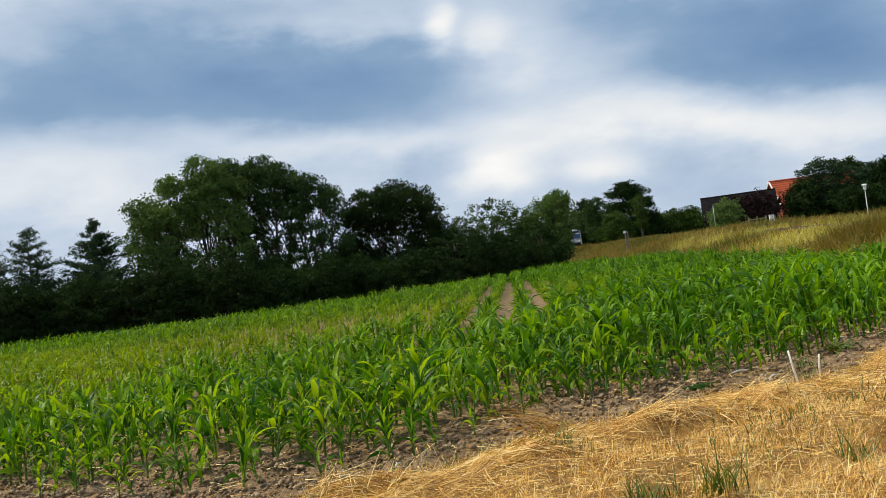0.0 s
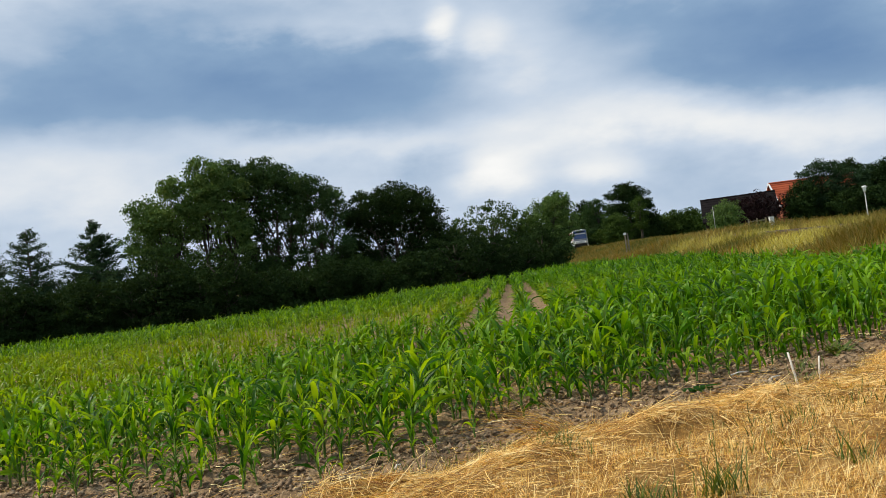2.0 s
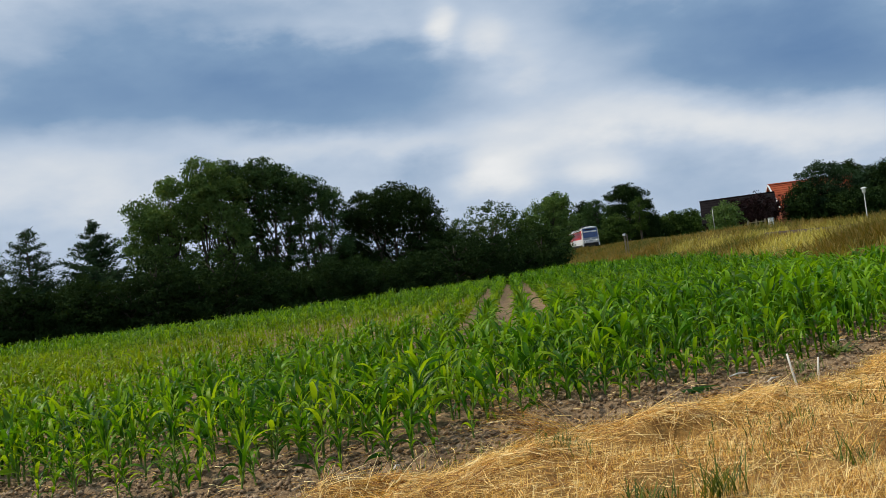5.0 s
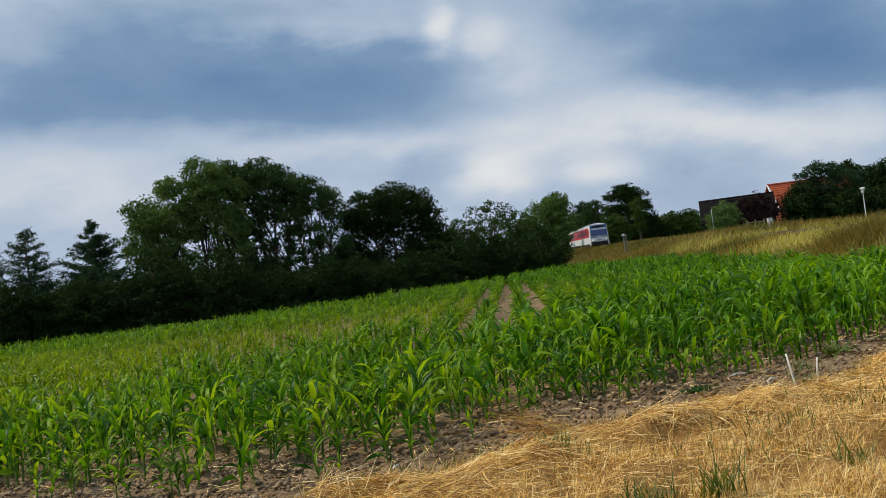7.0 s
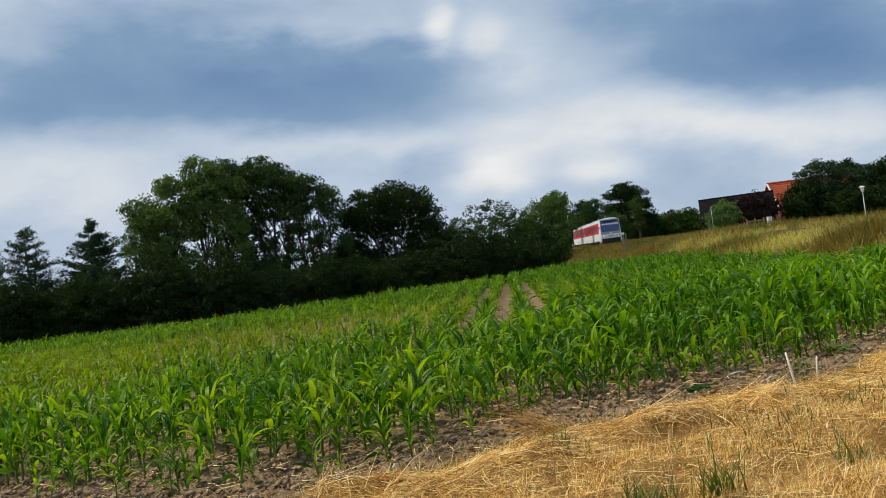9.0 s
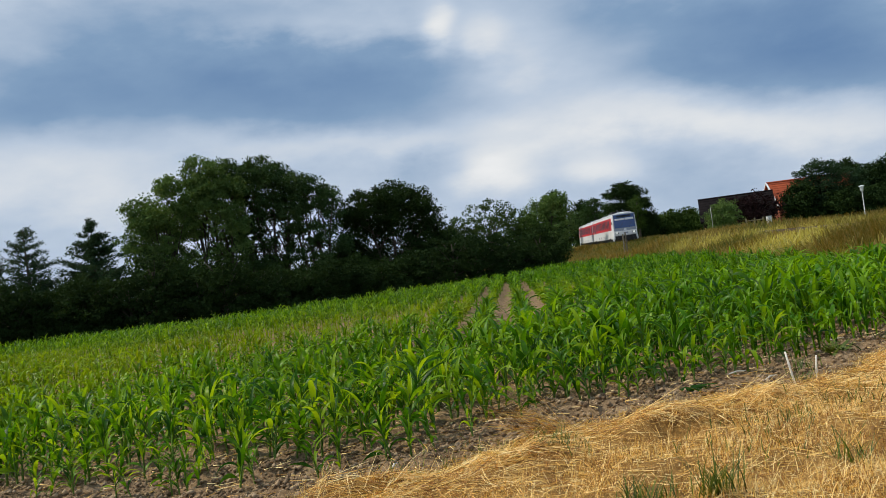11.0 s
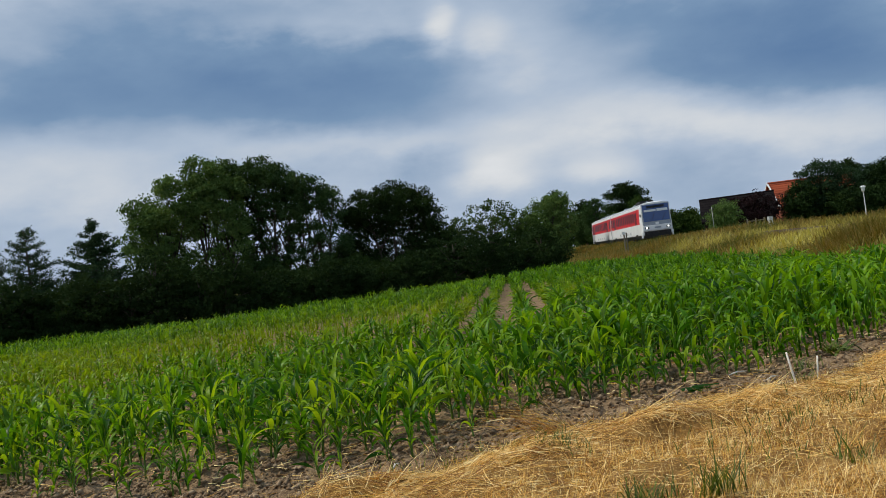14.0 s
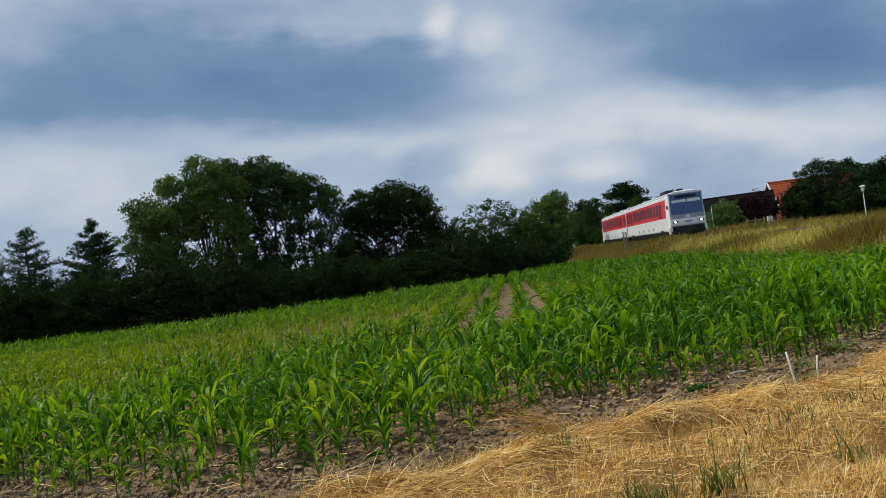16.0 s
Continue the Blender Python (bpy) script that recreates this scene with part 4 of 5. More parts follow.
build_tree("broadleaf_tree", "mid-green broad-leaved tree beside the railway", 13.6, 106.0, 9.1, 7.6, "willow", 80, 26000, 0.20, crown_from=0.3, shell=0.45, group=G_BEYOND, crown=(
    (1.1, 7.8, 1.1), (-0.2, 7.2, 1.2), (-1.6, 6.5, 1.2), (-2.7, 5.4, 1.2), (0.6, 6.0, 1.5), (2.0, 6.7, 1.0), (-1.2, 4.8, 1.6), (1.6, 5.4, 1.4), (-3.0, 4.0, 1.2), (-0.4, 3.4, 1.6), (-1.8, 2.4, 1.6), (0.7, 3.2, 1.2), (0.2, 2.0, 1.4), (1.0, 1.5, 1.1)))
# three trees added behind the one above, unseen, to shade the train's side
build_tree("broadleaf_tree", "dark green broad-leaved tree beside the railway", 16.4, 122.0, 9.8, 4.6, "oak", 100, 8000, 0.22, crown_from=0.05, lobes=16, lobe=0.42, shell=0.35, group=G_BEYOND)
build_tree("broadleaf_tree", "dark green broad-leaved tree beside the railway", 18.9, 140.0, 11.2, 4.7, "oak", 101, 8000, 0.25, crown_from=0.05, lobes=16, lobe=0.42, shell=0.35, group=G_BEYOND)
build_tree("broadleaf_tree", "dark green broad-leaved tree beside the railway", 21.3, 158.0, 12.2, 4.8, "oak", 102, 8000, 0.27, crown_from=0.05, lobes=16, lobe=0.42, shell=0.35, group=G_BEYOND)
build_tree("broadleaf_tree", "dark green broad-leaved tree beside the railway", 32.4, 192.0, 11.6, 6.0, "oak", 81, 9000, 0.32, crown_from=0.05, lobes=20, lobe=0.42, shell=0.35, group=G_BEYOND)
build_tree("broadleaf_tree", "tall dark green broad-leaved tree beyond the railway", 35.4, 160.0, 12.2, 8.8, "oak", 82, 30000, 0.28, crown_from=0.2, shell=0.45, group=G_BEYOND, crown=(
    (0.2, 10.6, 1.3), (-1.9, 10.1, 1.3), (-3.2, 9.2, 1.1), (1.4, 9.9, 1.3), (-0.6, 9.2, 1.6), (2.6, 8.8, 1.4), (-2.2, 7.8, 1.6), (0.8, 7.4, 1.8), (3.3, 7.2, 1.5), (-2.4, 5.6, 1.8), (0.4, 5.2, 2.0),
    (3.5, 5.6, 1.6), (4.0, 3.8, 1.5), (-2.6, 3.2, 1.8), (0.2, 2.6, 2.1), (2.8, 2.4, 1.9)))
build_tree("broadleaf_tree", "slender pale green tree before darker ones", 35.0, 150.0, 8.4, 3.0, "shrub", 98, 3600, 0.26, crown_from=0.25, lobes=12, lobe=0.42, shell=0.3, group=G_BEYOND)
build_tree("broadleaf_tree", "feathery dark green tree beyond the railway", 31.6, 172.0, 10.2, 7.2, "poplar", 83, 12000, 0.28, crown_from=0.1, lobes=26, lobe=0.30, shell=0.35, group=G_BEYOND)
build_tree("broadleaf_tree", "low round green tree beyond the railway", 30.4, 148.0, 5.4, 5.6, "shrub", 99, 9000, 0.26, crown_from=0.05, lobes=18, lobe=0.40, shell=0.3, group=G_BEYOND)
build_tree("broadleaf_tree", "dark green broad-leaved tree beyond the railway", 41.39, 235.0, 10.63, 10.39, "shrub", 84, 9000, 0.6, crown_from=0.05, lobes=24, lobe=0.38, group='trees beyond the railway')
build_tree("broadleaf_tree", "dark green broad-leaved tree beyond the railway", 35.00, 170.0, 4.73, 10.11, "shrub", 85, 10500, 0.38, crown_from=0.02, lobes=24, lobe=0.38, group='trees beyond the railway')
build_tree("broadleaf_tree", "dark green broad-leaved tree beyond the railway", 40.59, 165.0, 4.55, 7.01, "oak", 86, 7500, 0.38, crown_from=0.02, lobes=24, lobe=0.38, group='trees beyond the railway')
build_tree("broadleaf_tree", "dark green broad-leaved tree beyond the railway", 43.95, 165.0, 4.90, 8.41, "shrub", 87, 9000, 0.38, crown_from=0.02, lobes=24, lobe=0.38, group='trees beyond the railway')
build_tree("broadleaf_tree", "dark green broad-leaved tree beyond the railway", 47.59, 165.0, 4.88, 7.85, "shrub", 88, 9000, 0.38, crown_from=0.02, lobes=24, lobe=0.38, group='trees beyond the railway')
build_tree("broadleaf_tree", "dark green broad-leaved tree beyond the railway", 52.57, 330.0, 12.70, 14.02, "oak", 89, 9000, 0.6, crown_from=0.02, lobes=24, lobe=0.38, group='trees beyond the railway')
build_tree("cedar_tree", "blue-green cedar with layered boughs beside the house", 49.0, 108.0, 8.0, 9.0, "spruce", 90, 30000, 0.19, crown_from=0.1, shell=0.35, group=G_BEYOND, crown=(
    (-0.3, 7.2, 0.9), (-1.4, 6.5, 0.9), (1.0, 6.8, 0.9), (-2.2, 5.6, 1.0), (0.0, 5.7, 1.2), (1.9, 5.9, 1.0), (-2.6, 4.5, 1.0), (-0.9, 4.4, 1.2), (1.2, 4.6, 1.2), (2.9, 4.8, 1.0), (-3.0, 3.3, 1.0),
    (-1.3, 3.2, 1.2), (0.6, 3.2, 1.2), (2.4, 3.4, 1.2), (3.6, 3.6, 0.9), (-2.8, 2.0, 1.1), (-0.8, 1.8, 1.3), (1.4, 1.8, 1.3), (3.2, 1.9, 1.2)))
build_tree("broadleaf_tree", "dark green broad-leaved tree beyond the railway", 45.41, 107.0, 5.58, 4.55, "oak", 91, 9000, 0.27, crown_from=0.03, lobes=24, lobe=0.38, group='trees beyond the railway')
build_tree("broadleaf_tree", "dark green broad-leaved tree beyond the railway", 60.33, 125.0, 8.92, 4.89, "oak", 92, 9000, 0.27, crown_from=0.1, lobes=24, lobe=0.38, group='trees beyond the railway')
build_tree("broadleaf_tree", "dark green broad-leaved tree beyond the railway", 56.51, 112.0, 6.78, 5.33, "spruce", 93, 10500, 0.27, crown_from=0.05, lobes=24, lobe=0.38, group='trees beyond the railway')
build_tree("broadleaf_tree", "dark green broad-leaved tree beyond the railway", 58.26, 110.0, 7.50, 5.80, "oak", 94, 13500, 0.27, crown_from=0.05, lobes=24, lobe=0.38, group='trees beyond the railway')
build_tree("broadleaf_tree", "dark green broad-leaved tree beyond the railway", 60.67, 110.0, 6.75, 6.54, "oak", 95, 9000, 0.27, crown_from=0.05, lobes=24, lobe=0.38, group='trees beyond the railway')
build_tree("broadleaf_tree", "dark green broad-leaved tree beyond the railway", 51.01, 106.0, 3.92, 8.11, "oak", 96, 13500, 0.27, crown_from=0.02, lobes=24, lobe=0.38, group='trees beyond the railway')
build_tree("broadleaf_tree", "dark green broad-leaved tree beyond the railway", 55.20, 106.0, 3.39, 8.11, "oak", 97, 12000, 0.27, crown_from=0.02, lobes=24, lobe=0.38, group='trees beyond the railway')
build_tree("copper_beech", "dark purple-leaved copper beech before the barn", 39.42, 107.0, 4.76, 8.17, "copper", 110, 9000, 0.24, crown_from=0.03, lobes=20, lobe=0.42)
build_tree("garden_shrub", "green garden shrub beside the barn", 33.21, 100.0, 3.88, 4.38, "willow", 111, 7000, 0.19, crown_from=0.02, lobes=16, lobe=0.42, category='shrub')

# ---------------------------------------------------------------- maize


def maize_arrays(rng, x, y, z, h, dry, leaves, segs, fold=True, broad=1.0, reach=1.0):
    """Maize plants at x, y, z, of height h, all at once: corners, faces and dryness of each corner."""
    n = len(x)
    V, Q, D, base = [], [], [], 0
    rot = rng.random(n) * math.tau
    lean_a, lean_r = rng.random(n) * math.tau, 0.10 * rng.random(n)
    lx, ly = np.cos(lean_a) * lean_r, np.sin(lean_a) * lean_r

    def push(v, q, d):
        nonlocal base
        V.append(v.reshape(-1, 3))
        Q.append((q[None] + (np.arange(n) * v.shape[1])[:, None, None] + base).reshape(-1, 4))
        D.append(np.repeat(d, v.shape[1]))
        base += n * v.shape[1]

    # stem: three-sided, tapering
    ring = np.arange(3) * math.tau / 3
    lv = []
    for u, r in ((-0.05, 0.013), (0.3, 0.012), (0.66, 0.006)):
        for a in ring:
            lv.append(np.stack([x + lx * u * h + r * h / 0.6 * math.cos(a), y + ly * u * h + r * h / 0.6 * math.sin(a), z + u * h], 1))
    push(np.stack(lv, 1), np.array([[k + 3 * j, (k + 1) % 3 + 3 * j, (k + 1) % 3 + 3 * j + 3, k + 3 * j + 3] for j in (0, 1) for k in range(3)]), dry * 0.7)
    w = 3 if fold else 2
    for k in range(leaves):
        up = (k + 0.5) / leaves
        az = rot + (k % 2) * math.pi + rng.normal(size=n) * 0.45
        z0 = h * (0.07 + 0.57 * up)
        L = reach * h * (0.32 + 0.32 * math.sin(math.pi * (0.15 + 0.75 * up))) * (0.85 + 0.5 * rng.random(n))
        e = np.radians(64 + 23 * up + 9 * rng.normal(size=n))
        bend = np.radians(38 + 100 * rng.random(n)) * (1.2 - 0.40 * up)
        W = (0.0155 + 0.0135 * rng.random(n)) * h / 0.6 * broad
        twist = rng.normal(size=n) * 0.9
        pr, pz = np.zeros(n), z0.copy()
        st = []
        for j in range(segs + 1):
            s = j / segs
            if j:
                ee = e - bend * (s - 0.5 / segs) ** 1.25 * 1.25
                pr, pz = pr + L / segs * np.cos(ee), pz + L / segs * np.sin(ee)
            half = W * max(0.06, (1 - s ** 2.2)) * (0.45 + 0.55 * min(1, s * 3.5))
            cx, cy = x + lx * z0 + pr * np.cos(az), y + ly * z0 + pr * np.sin(az)
            tw = twist * s
            ox, oy, oz = -np.sin(az) * np.cos(tw) * half, np.cos(az) * np.cos(tw) * half, np.sin(tw) * half
            ripple = 0.25 * half * math.sin(9 * s + k)
            st.append(np.stack([cx + ox, cy + oy, z + pz + oz + ripple], 1))
            if fold:
                st.append(np.stack([cx, cy, z + pz - half * 0.35], 1))
            st.append(np.stack([cx - ox, cy - oy, z + pz - oz - ripple], 1))
        push(np.stack(st, 1), np.array([[w * j + c, w * j + c + 1, w * j + c + 1 + w, w * j + c + w] for j in range(segs) for c in range(w - 1)]),
             np.clip(dry + (0.25 if k == 0 else 0) * rng.random(n), 0, 1))
    return np.concatenate(V), np.concatenate(Q), np.concatenate(D)


def build_maize():
    rng = np.random.default_rng(11)
    xs, ys = [], []
    for row in np.arange(-46, 20):
        yy = np.arange(5.5, 52, 0.115)
        yy = yy + rng.normal(size=len(yy)) * 0.03
        xs.append(0.145 + 0.75 * row + LEAN * yy + rng.normal(size=len(yy)) * (0.045 + 0.006 * np.maximum(0, yy - 27)))
        ys.append(yy)
    # headland rows follow the field's edge
    hx, hy, main = [], [], []
    for k in range(10):
        along = np.arange(-10, 10, 0.105)
        along = along + rng.normal(size=len(along)) * 0.03
        hx.append(along)
        hy.append(crop_edge(along) + 0.12 + 0.50 * k + rng.normal(size=len(along)) * 0.05)
    hx, hy = np.concatenate(hx), np.concatenate(hy)
    x, y = np.concatenate(xs), np.concatenate(ys)
    inner = y > crop_edge(x) + 5.0
    x, y = np.concatenate([x[inner], hx]), np.concatenate([y[inner], hy])
    edge = y - crop_edge(x) - 0.25 * (lumps(x, y, 0.6, 4.0) - 0.5) + 0.05
    d = x - track_x(y)
    # a poor strip of thin, yellow plants runs slantwise through the field, with bare soil between its rows
    pu, pv = (x + 0.6) * 0.80 - (y - 22.5) * 0.60, (x + 0.6) * 0.60 + (y - 22.5) * 0.80
    wild = lumps(x, y, 1.6, 6.0)
    poor = np.exp(-(pu / 2.6) ** 4 - (pv / 8.5) ** 2) * (0.30 + 0.80 * wild)
    poor = np.maximum(poor, 0.75 * np.exp(-((x + 7.5) / 6.0) ** 2 - ((y - 22.0) / 3.5) ** 2) * (0.3 + 0.9 * wild))
    thin = np.exp(-((x - 2.5) / 2.1) ** 2 - ((y - 22.6 - 0.4 * (x - 2.5)) / 1.8) ** 2) * (0.7 + 0.7 * wild)
    thin = np.maximum(thin, 0.8 * np.exp(-((x + 0.2) / 1.5) ** 2 - ((y - 20.3 - 0.8 * x) / 1.6) ** 2) * (0.5 + 0.8 * wild))
    thin = 0.8 * thin * step(27, 23.5, y)
    poor = np.maximum(poor * step(31, 26, y), 0.85 * np.clip(thin, 0, 1))
    keep = (edge > 0) & (y < crop_end(x)) & (d < -6.1 + 0.5 * lumps(x, y, 1.0)) & (np.abs(x) < 0.60 * y + 2.2) & (x > -0.58 * y - 1.5)
    sparse = (1 - step(0.0, 1.6, edge)) * (0.22 + 0.16 * step(1.0, -1.5, x))
    keep &= rng.random(len(x)) > 0.08 + 0.42 * np.clip(poor, 0, 1) ** 2 + 0.32 * np.clip(thin, 0, 1) + sparse
    x, y, poor, edge, d = x[keep], y[keep], poor[keep], edge[keep], d[keep]
    z = land(x, y)
    right = step(-3.0, 3.0, x - 0.07 * y)
    h = (0.64 + 0.15 * right) * (0.80 + 0.35 * lumps(x, y, 1.5, 8.0)) * (0.82 + 0.36 * rng.random(len(x)))
    h *= (1 - 0.50 * np.clip(poor, 0, 1)) * (0.72 + 0.28 * step(0, 1.4, edge)) * (1 - 0.12 * step(1.0, -2.0, x) * step(3.0, 0.5, edge))
    dry = (1 - 0.6 * step(23, 30, y)) * np.clip(0.70 * poor + 0.28 * (1 - right) * lumps(x, y, 3.0, 2.0) + 0.25 * (rng.random(len(x)) - 0.55), 0, 0.9)
    order = np.argsort(np.hypot(x - 0.5, y))
    near, rest = order[:250], order[250:]
    # the nearest plants one by one, out of a dozen grown shapes
    kinds = []
    for k in range(12):
        r = np.random.default_rng(100 + k)
        root = empty("maize_plant", Matrix(), "young green maize plant with arching leaves", "maize plant", "maize plants at the field's edge")
        nl = 7 + k % 3
        v, q, _ = maize_arrays(r, np.zeros(1), np.zeros(1), np.zeros(1), np.full(1, 0.6), np.zeros(1), nl, 8, reach=0.88)
        part("stem", mesh_of("stem", v[:9], q[:6], M_STEM, True), M_STEM, root, "pale green stem")
        per = 9 * 3
        for j in range(nl):
            part("leaf", mesh_of("leaf", v[9 + j * per:9 + (j + 1) * per], q[6 + j * 16:6 + (j + 1) * 16] - 9 - j * per, M_MAIZE_NEAR, True), M_MAIZE_NEAR, root)
        kinds.append(root)
    for c, i in enumerate(near):
        m = pose(x[i], y[i], z[i], 6 * rng.normal(), 6 * rng.normal(), rng.random() * 360)
        src = kinds[c % 12]
        if c < 12:
            src.matrix_world = m
            src.scale = (h[i] / 0.6,) * 3
        else:
            ob = copy_thing(src, m)
            ob.scale = (h[i] / 0.6,) * 3
    dist = np.hypot(x, y)
    mid, far = rest[dist[rest] < 20], rest[dist[rest] >= 20]
    va, qa, da = maize_arrays(rng, x[mid], y[mid], z[mid], h[mid], dry[mid], 7, 5, broad=0.98, reach=0.74)
    vb, qb, db = maize_arrays(rng, x[far], y[far], z[far], h[far] * 0.92, dry[far], 7, 3, broad=0.95, reach=0.72)
    me = mesh_of("maize_crop", np.concatenate([va, vb]), np.concatenate([qa, qb + len(va)]), M_MAIZE, True, np.concatenate([da, db]))
    tagged(new("maize_crop", me), "field of young green maize in rows", "maize", kind="stuff")


build_maize()

# ---------------------------------------------------------------- straw, grass, clods


def blades(rng, x, y, z, length, width, az, rise, bend, segs):
    """Ribbons that start at x, y, z, head off at az with the slope rise and curve down by bend."""
    n = len(x)
    st, pr, pz = [], np.zeros(n), np.zeros(n)
    for j in range(segs + 1):
        s = j / segs
        if j:
            e = rise - bend * (s - 0.5 / segs)
            pr, pz = pr + length / segs * np.cos(e), pz + length / segs * np.sin(e)
        a = az + 0.25 * s * np.sin(az * 7)
        half = width * (1 - 0.75 * s) * 0.5
        cx, cy = x + pr * np.cos(a), y + pr * np.sin(a)
        flat = np.cos(rise)
        ox, oy, oz = -np.sin(a) * half, np.cos(a) * half, half * 0.6 * flat
        st += [np.stack([cx + ox, cy + oy, z + pz + oz], 1), np.stack([cx - ox, cy - oy, z + pz - oz], 1)]
    v = np.stack(st, 1)
    q = np.array([[2 * j, 2 * j + 1, 2 * j + 3, 2 * j + 2] for j in range(segs)])
    return v.reshape(-1, 3), (q[None] + (np.arange(n) * v.shape[1])[:, None, None]).reshape(-1, 4)


def stuff(name, arrays, mat, label, category, smooth=False):
    v, q, base = [], [], 0
    for a, b in arrays:
        v.append(a)
        q.append(b + base)
        base += len(a)
    return tagged(new(name, mesh_of(name, np.concatenate(v), np.concatenate(q), mat, smooth)), label, category, kind="stuff")


def build_verge():
    rng = np.random.default_rng(21)
    n = 620000
    x, y = rng.uniform(-2.2, 8.5, n), 3.4 + 8.6 * rng.random(n) ** 1.25
    e = y - straw_edge(x)
    hole = np.exp(-((x - 1.46) / 0.20) ** 2 - ((y - 6.13) / 0.11) ** 2) + np.exp(-((x - 0.55) / 0.10) ** 2 - ((y - 5.75) / 0.05) ** 2) + np.exp(-((x - 3.45) / 0.12) ** 2 - ((y - 7.45) / 0.05) ** 2)
    keep = (e < 0.16 * rng.normal(size=n)) & (rng.random(n) > hole * 1.1) & (np.abs(x) < 0.58 * y) & (rng.random(n) < 0.12 + 1.1 * lumps(x, y, 0.26, 9.0) ** 1.6)
    x, y, e = x[keep], y[keep], e[keep]
    n = len(x)
    # a combed swath lies along the crop; short upright stubble stands this side of it
    swath = np.exp(-((e + 0.42) / 0.42) ** 4)
    lift = rng.random(n) * (0.012 + 0.05 * swath)
    lie = rng.random(n) < 0.55 + 0.43 * swath
    comb = 0.35 + 1.2 * (lumps(x, y, 0.7, 3.0) - 0.5)
    az = np.where(lie, comb + rng.normal(size=n) * (0.95 - 0.26 * swath) + math.pi * (rng.random(n) < 0.5), rng.random(n) * math.tau)
    rise = np.where(lie, rng.normal(size=n) * 0.13, 1.0 + 0.45 * rng.random(n))
    length = np.where(lie, 0.08 + 0.36 * rng.random(n) ** 2 * (0.5 + 0.5 * swath), 0.03 + 0.10 * rng.random(n) ** 2)
    ground_z = land(x, y)
    rise = rise + np.where(lie, np.arctan((land(x + 0.12 * np.cos(az), y + 0.12 * np.sin(az)) - ground_z) / 0.12), 0)
    a = blades(rng, x, y, ground_z + lift, length, 0.0022 + 0.0046 * rng.random(n) ** 3, az, rise, rng.normal(size=n) * 0.3 + np.where(lie, 0.20, 0.5), 2)
    # a loose sheaf of long dry stalks by the crop's edge
    k = 100
    b = blades(rng, 0.74 + 0.1 * rng.normal(size=k), 6.62 + 0.08 * rng.normal(size=k), land(np.full(k, 0.74), np.full(k, 6.62)) + 0.02, 0.40 + 0.35 * rng.random(k),
               np.full(k, 0.009), math.radians(165) + 0.35 * rng.normal(size=k), 0.70 + 0.22 * rng.normal(size=k), np.full(k, 0.75), 5)
    # stray stalks on the bare soil
    k = 4200
    sx, sy = rng.uniform(-4, 6, k), rng.uniform(5.2, 11, k)
    c = blades(rng, sx, sy, land(sx, sy) + 0.015, 0.06 + 0.2 * rng.random(k), np.full(k, 0.007), rng.random(k) * math.tau, 0.1 * rng.normal(size=k), np.full(k, 0.1), 3)
    stuff("straw", [a, b, c], M_STRAW, "cut golden straw lying in a loose swath", "straw")
    # fresh green blades pushing through
    tx, ty, tl = [], [], []
    for cx, cy, r, m, hh in ((0.98, 4.70, 0.10, 50, 0.18), (1.30, 4.62, 0.05, 60, 0.30), (1.47, 4.66, 0.06, 10, 0.26), (0.86, 4.72, 0.08, 25, 0.18),
                             (4.9, 9.5, 0.25, 120, 0.14), (3.35, 8.3, 0.12, 50, 0.16), (0.72, 6.0, 0.15, 40, 0.14), (2.3, 6.2, 0.3, 50, 0.12),
                             (3.0, 6.6, 0.4, 90, 0.12), (-0.4, 6.2, 0.3, 40, 0.12), (1.9, 5.6, 0.4, 60, 0.12), (0.62, 6.1, 0.12, 50, 0.16), (2.2, 5.0, 0.12, 30, 0.22), (3.1, 7.8, 0.08, 40, 0.15), (0.1, 6.35, 0.25, 60, 0.10)):
        tx.append(cx + r * rng.normal(size=m) * 0.7)
        ty.append(cy + r * rng.normal(size=m) * 0.7)
        tl.append(hh * (0.5 + 0.6 * rng.random(m)))
    tx, ty, tl = map(np.concatenate, (tx, ty, tl))
    k = len(tx)
    g = blades(rng, tx, ty, land(tx, ty), tl, np.full(k, 0.010), rng.random(k) * math.tau, 1.35 - 0.25 * rng.random(k), 0.3 + 0.6 * rng.random(k), 4)
    stuff("grass_tufts", [g], M_TUFT, "fresh green grass blades pushing through straw", "grass")
    # clods of dry soil
    k = 85000
    cx, cy = rng.uniform(-6.0, 8.0, k), rng.uniform(5.0, 13.0, k)
    ok = (cy > straw_edge(cx) - 0.1) & (cy < crop_edge(cx) + 1.0) & (np.abs(cx) < 0.6 * cy + 0.5)
    cx, cy = cx[ok], cy[ok]
    k = len(cx)
    oct_v = np.array([(1, 0, 0), (0, 1, 0), (-1, 0, 0), (0, -1, 0), (0.2, 0.1, 0.8), (-0.1, 0, -0.6), (0.7, 0.7, 0.2), (-0.7, 0.7, 0.1), (-0.7, -0.7, 0.3), (0.7, -0.7, 0.0)])
    ringq = [0, 6, 1, 7, 2, 8, 3, 9]
    oq = np.array([[ringq[i], ringq[(i + 1) % 8], t, t] if t == 4 else [ringq[(i + 1) % 8], ringq[i], t, t] for i in range(8) for t in (4, 5)])
    r = 0.006 + 0.024 * rng.random(k) ** 3.2
    v = oct_v[None] * (1 + 0.42 * rng.normal(size=(k, 10, 3))) * r[:, None, None]
    v += np.stack([cx, cy, land(cx, cy) + r * 0.3], 1)[:, None]
    stuff("soil_clods", [(v.reshape(-1, 3), (oq[None] + (np.arange(k) * 10)[:, None, None]).reshape(-1, 4))], M_CLOD, "dry crumbly brown soil clods", "soil")


